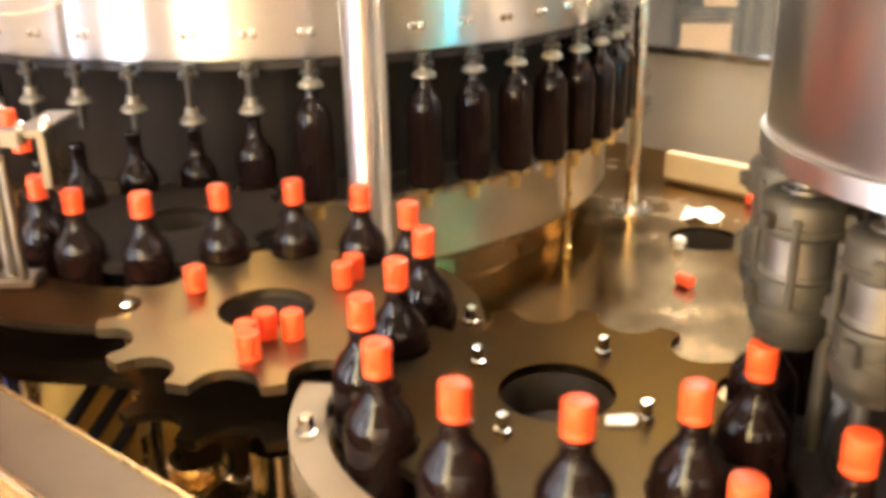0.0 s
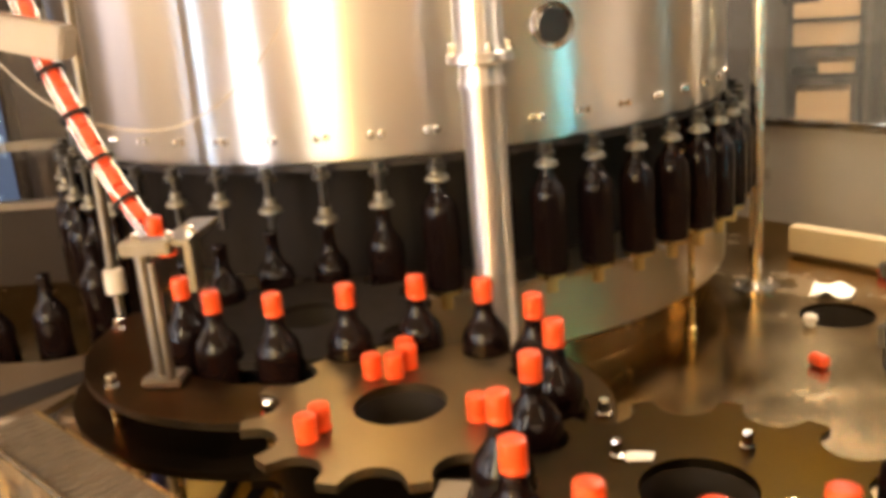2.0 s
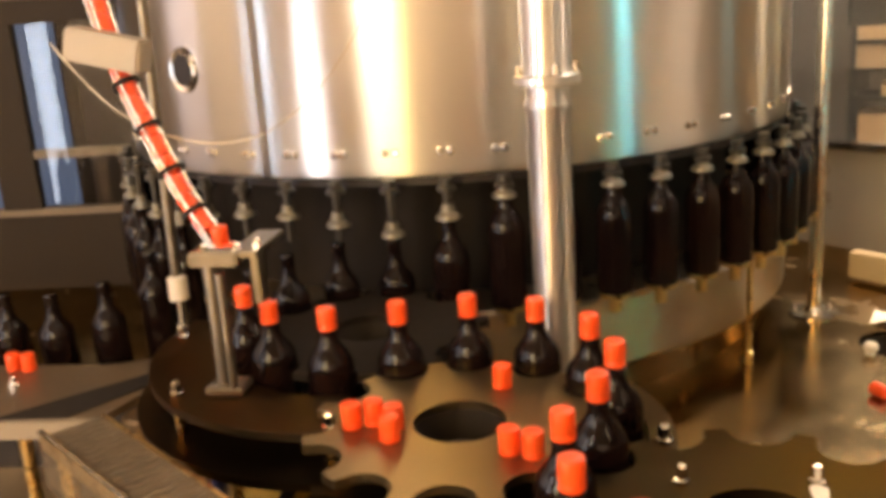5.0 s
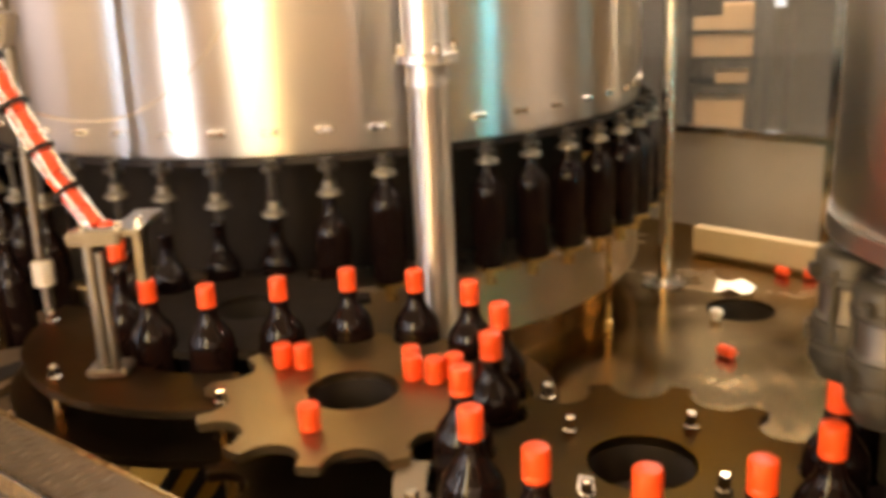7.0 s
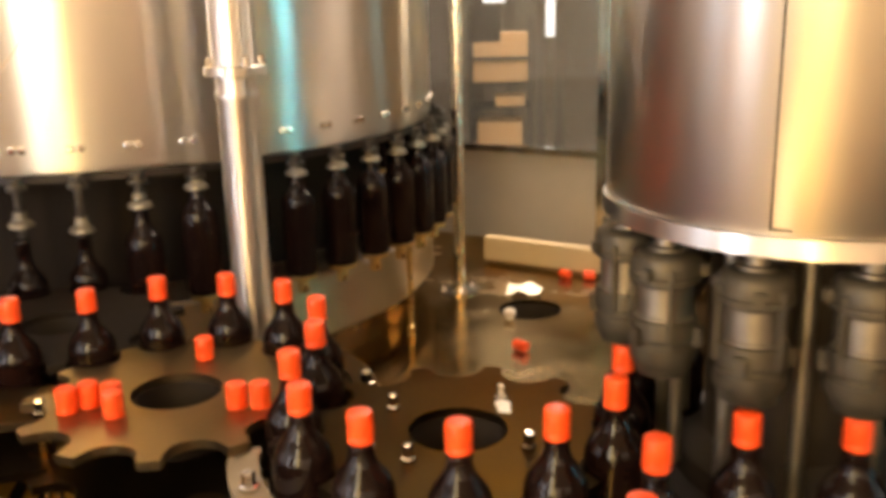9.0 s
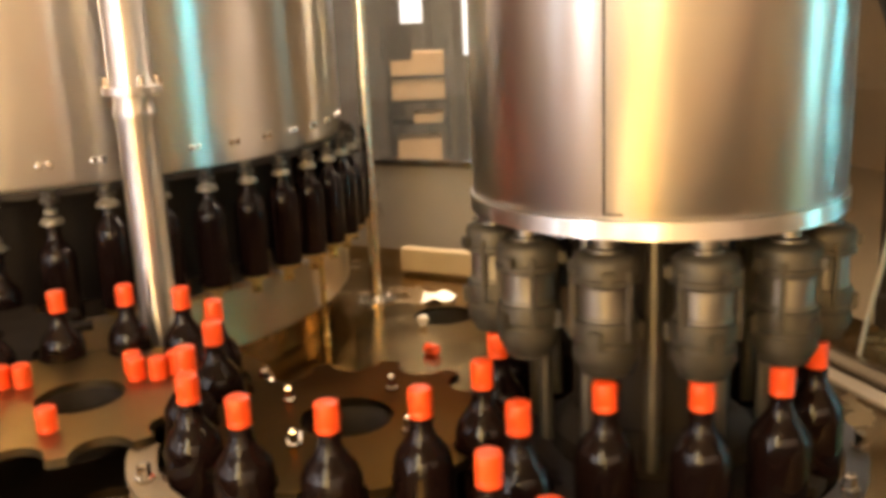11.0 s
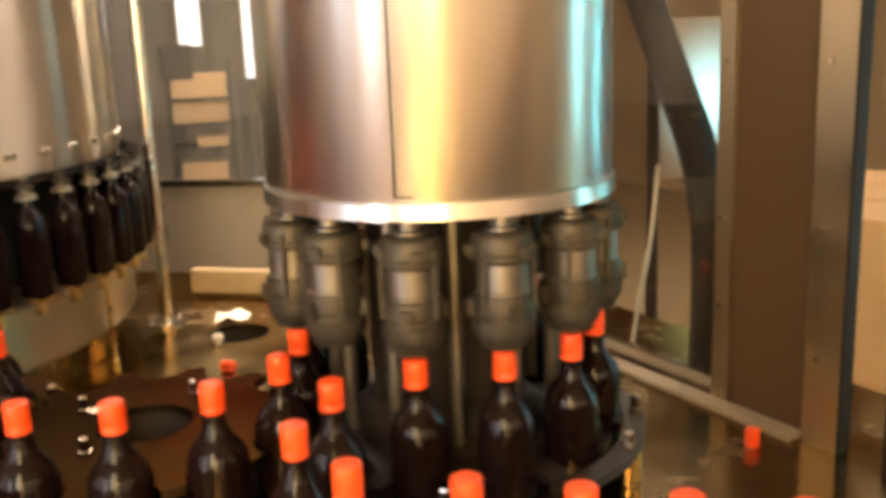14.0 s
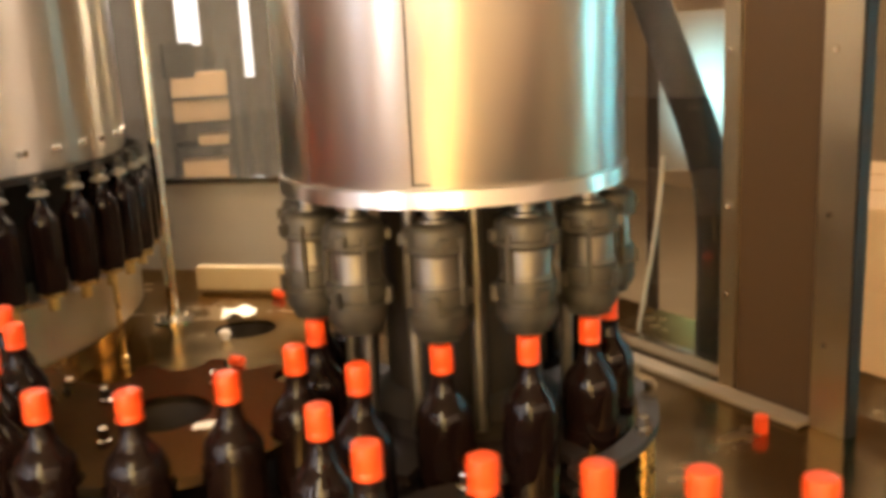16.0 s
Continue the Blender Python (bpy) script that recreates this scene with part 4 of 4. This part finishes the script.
def drive_housing():
    """The brass-coloured drive below the stars, as far as it shows past the guides."""
    h = tagged(empty("drive_housing"), "brass-coloured drive housing with slots below the star wheels", "housing")
    lean = pose(-0.40, 1.50, 0.62, -25, 0, 5)
    face = part("front_plate", box(bmesh.new(), -0.12, 0.0, 0.0, 0.12, 0.012, 0.315, 0.004), M_GOLD, h)
    face.matrix_world = lean
    for x in (-0.075, -0.02, 0.035):
        slot = part("slot", box(bmesh.new(), -0.011, -0.0035, -0.09, 0.011, 0.0, 0.09, 0.002), M_RUBBER, face)
        slot.matrix_world = lean @ Matrix.Translation((x, 0, 0.2)) @ Matrix.Rotation(radians(35), 4, "Y")
    part("bell_foot", lathe([(0.036, 0.935), (0.036, 0.86), (0.046, 0.80), (0.066, 0.735), (0.086, 0.70), (0.090, 0.69), (0.090, 0.601)], 36, m=Matrix.Translation((-0.075, 1.30, 0))), M_STEEL, h, "polished bell-shaped foot", smooth=True)
    part("collar", lathe([(0.0, 0.885), (0.040, 0.885), (0.044, 0.880), (0.044, 0.862), (0.030, 0.856), (0.030, 0.601)], 28, m=Matrix.Translation((-0.20, 1.35, 0))), M_BRASS, h, "brass collar", smooth=True)
    part("motor", lathe([(0, 0.950), (0.040, 0.950), (0.046, 0.944), (0.046, 0.80), (0.049, 0.795), (0.049, 0.60)], 32, m=Matrix.Translation((-0.768, 1.735, 0))), M_INFEED, h, "brown cylindrical motor", smooth=True)
    part("gold_pillar", rod((-0.80, 1.655, 0.60), (-0.80, 1.655, 0.95), 0.014, 14), M_BRASS, h, smooth=True)
    for x, y, top, mat in ((-0.552, 1.50, 0.985, M_BRASS), (-0.525, 1.50, 0.985, M_BLUE), (-0.495, 1.50, 0.985, M_BRASS), (-0.302, 1.49, 0.93, M_STEEL)):
        part("pillar", rod((x, y, 0.60), (x, y, top), 0.011, 14), mat, h, smooth=True)


drive_housing()
setting("trim_right_post", box(bmesh.new(), WX - 0.02, 1.285, DECK, WX + 0.03, 1.33, 3.4), M_SATIN, "steel post beside the side window")
setting("trim_right_post_2", box(bmesh.new(), WX - 0.035, 0.975, DECK, WX - 0.004, 1.06, 3.4), M_SATIN, "tan steel post with small bolts")
# Added dark strip that stops the post's side from mirroring cyan light.
setting("trim_right_cover_strip", box(bmesh.new(), WX - 0.0345, 0.968, DECK, WX - 0.001, 0.9745, 3.4), M_RUBBER, "dark strip added along the steel post to hide a cyan reflection")
setting("trim_right_post_3", box(bmesh.new(), WX - 0.05, 0.80, DECK, WX + 0.03, 0.86, 3.4), M_BLACK, "dark post of the enclosure")
setting("trim_right_foot", box(bmesh.new(), WX - 0.075, 1.06, DECK, WX - 0.012, 1.95, DECK + 0.012, 0.004), M_TAN, "pale ledge along the deck's edge")
for nm, y0, y1 in (("window_right", 1.33, 3.08), ("window_right_2", 0.85, 1.058), ("window_right_3", -0.2, 0.80)):
    w = setting(nm, box(bmesh.new(), WX, y0, 0.80, WX + 0.006, y1, 3.2), M_PANE, "clear pane of the enclosure's side window")
    w.visible_shadow = False
for y, z in ((1.31, 0.99), (1.31, 1.20), (1.31, 1.55), (1.31, 1.85), (1.03, 0.94), (1.03, 1.22), (1.03, 1.55)):
    ob = tagged(part("frame_bolt", lathe([(0, 0.006), (0.005, 0.006), (0.007, 0.0)], 10, m=pose(0, 0, 0, 0, -90, 0)), M_STEEL), "small steel bolt in the enclosure frame", "bolt", "frame bolts")
    ob.location = (WX - (0.02 if y > 1.1 else 0.035), y, z)

# a ribbed hose and cables behind the side pane
tagged(tube([(1.78, 2.25, 2.75), (1.79, 1.95, 2.15), (1.79, 1.66, 1.56), (1.79, 1.50, 1.28), (1.79, 1.47, 1.0), (1.80, 1.50, 0.5)], 0.05, "suction_hose", M_RUBBER), "thick dark hose hanging behind the side window", "hose")
tagged(tube([(1.74, 1.62, 1.28), (1.745, 1.64, 1.1), (1.75, 1.72, 0.82), (1.75, 1.75, 0.6)], 0.006, "cable", M_CREAM), "thin pale cable behind the side window", "cable")

# ---- ledge in front of the machine ----
def front_ledge():
    a, b = Vector((-0.66, 1.408)), Vector((0.02, 0.855))
    d = (b - a).normalized()
    n = Vector((-d.y, d.x))
    led = tagged(empty("front_ledge"), "scuffed steel ledge along the front of the machine", "ledge")
    part("top_plate", prism([a - n * 0.085, b - n * 0.085, b, a], 1.085, 1.10), M_LEDGE, led)
    ribs = bmesh.new()
    length = (b - a).length
    m = Matrix.Translation((a.x, a.y, 1.1)) @ Matrix.Rotation(math.atan2(d.y, d.x), 4, "Z")
    for k in range(21):
        x = 0.006 + k * 0.019
        wave = [(x + 0.0025 * math.sin(1.9 * j + 0.8 * k), -0.079 + 0.0092 * j) for j in range(9)]
        rings = [[ribs.verts.new(m @ Vector(p)) for p in ((xa, ya, 0.0004), (xa + 0.0045, ya, 0.0026), (xa + 0.009, ya, 0.0004))] for xa, ya in wave]
        for r0, r1 in zip(rings, rings[1:]):
            for q in range(2):
                ribs.faces.new((r0[q], r0[q + 1], r1[q + 1], r1[q]))
    tagged(part("tread_ribs", ribs, M_LEDGE, led, "worn tread ribs"), kind="stuff")
    part("edge_bar", prism([a, b, b + n * 0.004, a + n * 0.004], 1.04, 1.104), M_BRASS, led)
    # Brass strip added for the bright line along the glass edge.
    part("edge_glint", prism([a - n * 0.090, b - n * 0.090, b - n * 0.086, a - n * 0.086], 1.08, 1.106), M_BRASS, led, "brass strip standing in for the bright line of the glass edge")
    part("glass_edge", prism([a - n * 0.10, b - n * 0.10, b - n * 0.092, a - n * 0.092], 1.02, 1.112), M_PANE, led, "greenish edge of a glass guard")
    part("front_panel", prism([a - n * 0.02, b - n * 0.02, b - n * 0.012, a - n * 0.012], 0.0, 1.084), M_BROWN, led)


front_ledge()

def crate():
    m = Matrix.Translation((-0.42, 0.86, 0)) @ Matrix.Rotation(math.atan2(-0.553, 0.68), 4, "Z")
    c = tagged(empty("orange_crate", m), "orange plastic crate standing outside the ledge", "crate")
    part("floor", box(bmesh.new(), -0.28, -0.14, 0.90, 0.28, 0.14, 0.92), M_ORANGE, c)
    for x0, y0, x1, y1 in ((-0.30, -0.16, 0.30, -0.14), (-0.30, 0.14, 0.30, 0.16), (-0.30, -0.14, -0.28, 0.14), (0.28, -0.14, 0.30, 0.14)):
        part("side", box(bmesh.new(), x0, y0, 0.0, x1, y1, 0.98, 0.003), M_ORANGE, c)
    for k, (x, y, a) in enumerate(((-0.12, 0.04, 20), (0.05, -0.03, 70), (0.16, 0.06, -15))):
        sheet = tagged(part("paper_sheet", prism([(-0.05, -0.03), (0.05, -0.035), (0.045, 0.03), (-0.045, 0.035)], 0, 0.003), M_WHITE), "white paper sheet lying in the orange crate", "paper")
        sheet.matrix_world = m @ pose(x, y, 0.921, 0, 0, a)


crate()
for x, y, z in ((-0.80, 1.52, 1.0), (-0.86, 1.60, 0.95), (-0.72, 1.50, 0.92)):
    ob = tagged(part("brass_post", rod((x, y, 0.0), (x, y, z), 0.014, 14), M_BRASS, smooth=True), "upright brass-coloured post beside the ledge", "post", "brass posts")

# unseen dark sheet that closes the machine above, added to block light
setting("ceiling_light_block", box(bmesh.new(), -2.4, 0.75, 3.42, 2.0, 4.6, 3.46), M_BROWN, "unseen dark sheet added over the machine to block overhead light")

# ---- far side of the hall ----
def panel(name, centre, facing, width, height, material, label, stand=False):
    """A flat upright light or window at centre, turned to face a point."""
    c = Vector(centre)
    d = Vector(facing) - c
    m = Matrix.Translation(c) @ Matrix.Rotation(math.atan2(d.y, d.x), 4, "Z")
    ob = tagged(empty(name, m), label, "window")
    part("pane", box(bmesh.new(), 0, -width / 2, -height / 2, 0.01, width / 2, height / 2), material, ob)
    for y in (-width / 2, width / 2):
        part("frame", box(bmesh.new(), -0.02, y - 0.03, -c.z if stand else -height / 2 - 0.03, 0.03, y + 0.03, height / 2 + 0.03), M_BROWN, ob)
    return ob


# Extra unseen panel, added to carry the drum's warm band lower.
panel("bright_glow_panel", (-1.36, -2.40, 1.60), (0, 2, 1.60), 0.32, 2.6, M_WARM_GLOW, "tall warm glow panel added far back to fill the drum's low reflection", True)
panel("bright_glow_panel", (-0.93, -0.93, 2.22), (0, 2, 2.22), 0.34, 1.8, M_WARM_GLOW, "tall warm glowing lamp panel on a stand in the hall", True)
panel("bright_glow_panel", (-1.29, -0.74, 2.22), (0, 2, 2.22), 0.34, 1.8, M_PALE_GLOW, "tall pale warm lamp panel on a stand in the hall", True)
panel("pale_glow_panel", (-2.35, -0.18, 1.65), (-0.4, 2, 1.65), 0.40, 2.4, M_WHITE_GLOW, "tall narrow daylight window in the hall", True)
panel("pale_glow_panel", (-2.75, 0.80, 1.65), (-0.5, 2, 1.65), 0.22, 2.4, M_BLUE_GLOW, "tall narrow daylight window in the hall", True)
# Unseen lilac panel, added to brighten the left of the carousel cover.
panel("pale_glow_panel", (-5.2, 2.1, 1.6), (0, 1.6, 1.6), 1.3, 2.2, M_LILAC_GLOW, "wide pale glow panel added at the side to brighten the cover's left", True)
panel("cyan_light", (3.09, 0.05, 1.6), (0.5, 1.5, 1.6), 0.30, 2.2, M_PALE_CYAN, "tall cyan glow panel in the hall, added for the cyan bands on the drums", True)
# Second cyan panel, added only for the band on the filler drum.
panel("cyan_light", (2.6, 0.93, 1.8), (0.2, 2.2, 1.7), 0.11, 2.0, M_CYAN_GLOW, "tall cyan glow panel in the hall, added for the cyan bands on the drums", True)
# Added panel stands in for the soft cyan glow in the side window.
panel("cyan_light", (3.6, 3.2, 1.28), (0.0, 0, 1.6), 0.56, 0.8, M_SOFT_CYAN, "small cyan glow panel added behind the side window, painted dimmer at its edges", True)
panel("pale_glow_panel", (1.73, 5.7, 1.95), (0.2, 0, 1.7), 0.20, 0.62, M_FAR_GLOW, "bright daylight window far behind the machine", True)
panel("pale_glow_panel", (2.10, 5.7, 1.80), (0.2, 0, 1.7), 0.12, 0.75, M_FAR_GLOW, "bright daylight window far behind the machine", True)
# Added dark backing that keeps the view through the left window dim.
wall_run("wall_dark_backing", (-4.2, 3.95), (-0.9, 4.35), 0, 3.4, 0.05, M_DIM, "dark brown backing added behind the left window to keep it dim")
# Added glow panel stands in for blue reflections in the left pane.
panel("blue_glow_panel", (-2.28, 3.85, 1.3), (0.0, 0, 1.7), 0.42, 0.9, M_DIM_BLUE, "dim blue glow panel added behind the left window for its reflections", True)


def rack():
    r = tagged(empty("storage_rack", Matrix.Translation((1.54, 4.95, 0)) @ Matrix.Rotation(radians(-18), 4, "Z")), "metal storage rack far behind the machine", "rack")
    for x in (-0.16, 0.16):
        for y in (-0.15, 0.15):
            part("post", box(bmesh.new(), x - 0.012, y - 0.012, 0, x + 0.012, y + 0.012, 1.56), M_RUBBER, r)
    for z in (0.45, 0.85, 1.105, 1.235, 1.365):
        part("shelf", box(bmesh.new(), -0.16, -0.16, z - 0.014, 0.16, 0.16, z), M_RUBBER, r)
    return r


rack()
for x, z, w, h in ((-0.005, 0.85, 0.24, 0.17), (0.05, 1.105, 0.16, 0.05), (0.0, 1.235, 0.29, 0.112), (0.0, 1.365, 0.29, 0.125)):
    ob = tagged(part("carton", box(bmesh.new(), -w / 2, -0.13, 0, w / 2, 0.1, h, 0.004), M_ORANGE), "orange-brown carton on the storage rack", "carton", "cartons on the rack")
    ob.matrix_world = Matrix.Translation((1.54, 4.95, z)) @ Matrix.Rotation(radians(-18), 4, "Z") @ Matrix.Translation((x, 0, 0))
setting("wall_back_box", box(bmesh.new(), 1.02, 3.66, 1.50, 1.14, 3.72, 1.64, 0.004), M_RUBBER, "dark junction box fixed at the back window")

# cartons on a pallet outside the side window
def pallet():
    p = tagged(empty("pallet", pose(3.35, 1.85, 0, 0, 0, 24)), "wooden pallet under a stack of cartons", "pallet")
    for y in (-0.36, -0.18, 0.0, 0.18, 0.36):
        part("board", box(bmesh.new(), -0.6, y - 0.06, 0.10, 0.6, y + 0.06, 0.125, 0.003), M_ORANGE, p)
    for x in (-0.5, 0.0, 0.5):
        part("bearer", box(bmesh.new(), x - 0.05, -0.42, 0.0, x + 0.05, 0.42, 0.10, 0.003), M_ORANGE, p)


pallet()
carton_me = None
for layer in range(3):
    for ix in range(3):
        for iy in range(2):
            if carton_me is None:
                ob = part("carton", box(bmesh.new(), -0.185, -0.20, 0, 0.185, 0.20, 0.285, 0.006), M_ORANGE)
                carton_me = ob.data
            else:
                ob = new("carton", carton_me)
            tagged(ob, "tan carton stacked on the pallet outside the side window", "carton", "cartons on the pallet")
            ob.matrix_world = pose(3.35, 1.85, 0, 0, 0, 24) @ pose((ix - 1) * 0.39 + 0.008 * ((layer + iy) % 2), (iy - 0.5) * 0.42, 0.126 + layer * 0.287, 0, 0, 1.5 * ((ix * 2 + iy + layer) % 3 - 1))

# left window of the enclosure
L0, L1 = (-3.0, 3.12), (-1.36, 3.24)
wall_run("wall_left_low", L0, L1, DECK, 1.03, 0.03, M_BROWN, "brown lower panel beside the infeed")
wall_run("trim_left_sill", (-3.0, 3.10), (-1.36, 3.22), 1.03, 1.055, 0.05, M_POST, "dull steel sill of the left window")
wall_run("trim_left_bar", (-1.84, 3.19), (-1.36, 3.225), 1.235, 1.265, 0.03, M_POST, "cross bar of the left window")
wall_run("trim_left_head", (-3.0, 3.10), (-1.2, 3.22), 1.70, 1.78, 0.04, M_BROWN, "head rail of the left window")
wall_run("trim_left_post", (-1.98, 3.17), (-1.84, 3.18), 1.055, 1.70, 0.04, M_BROWN, "brown post of the left window")
wall_run("trim_left_post_2", (-1.40, 3.215), (-1.36, 3.22), DECK, 2.6, 0.04, M_TAN, "tan post of the left window")
w = wall_run("window_left", (-1.84, 3.185), (-1.40, 3.22), 1.055, 1.70, 0.006, M_PANE, "clear pane of the left window")
w.visible_shadow = False


motions()
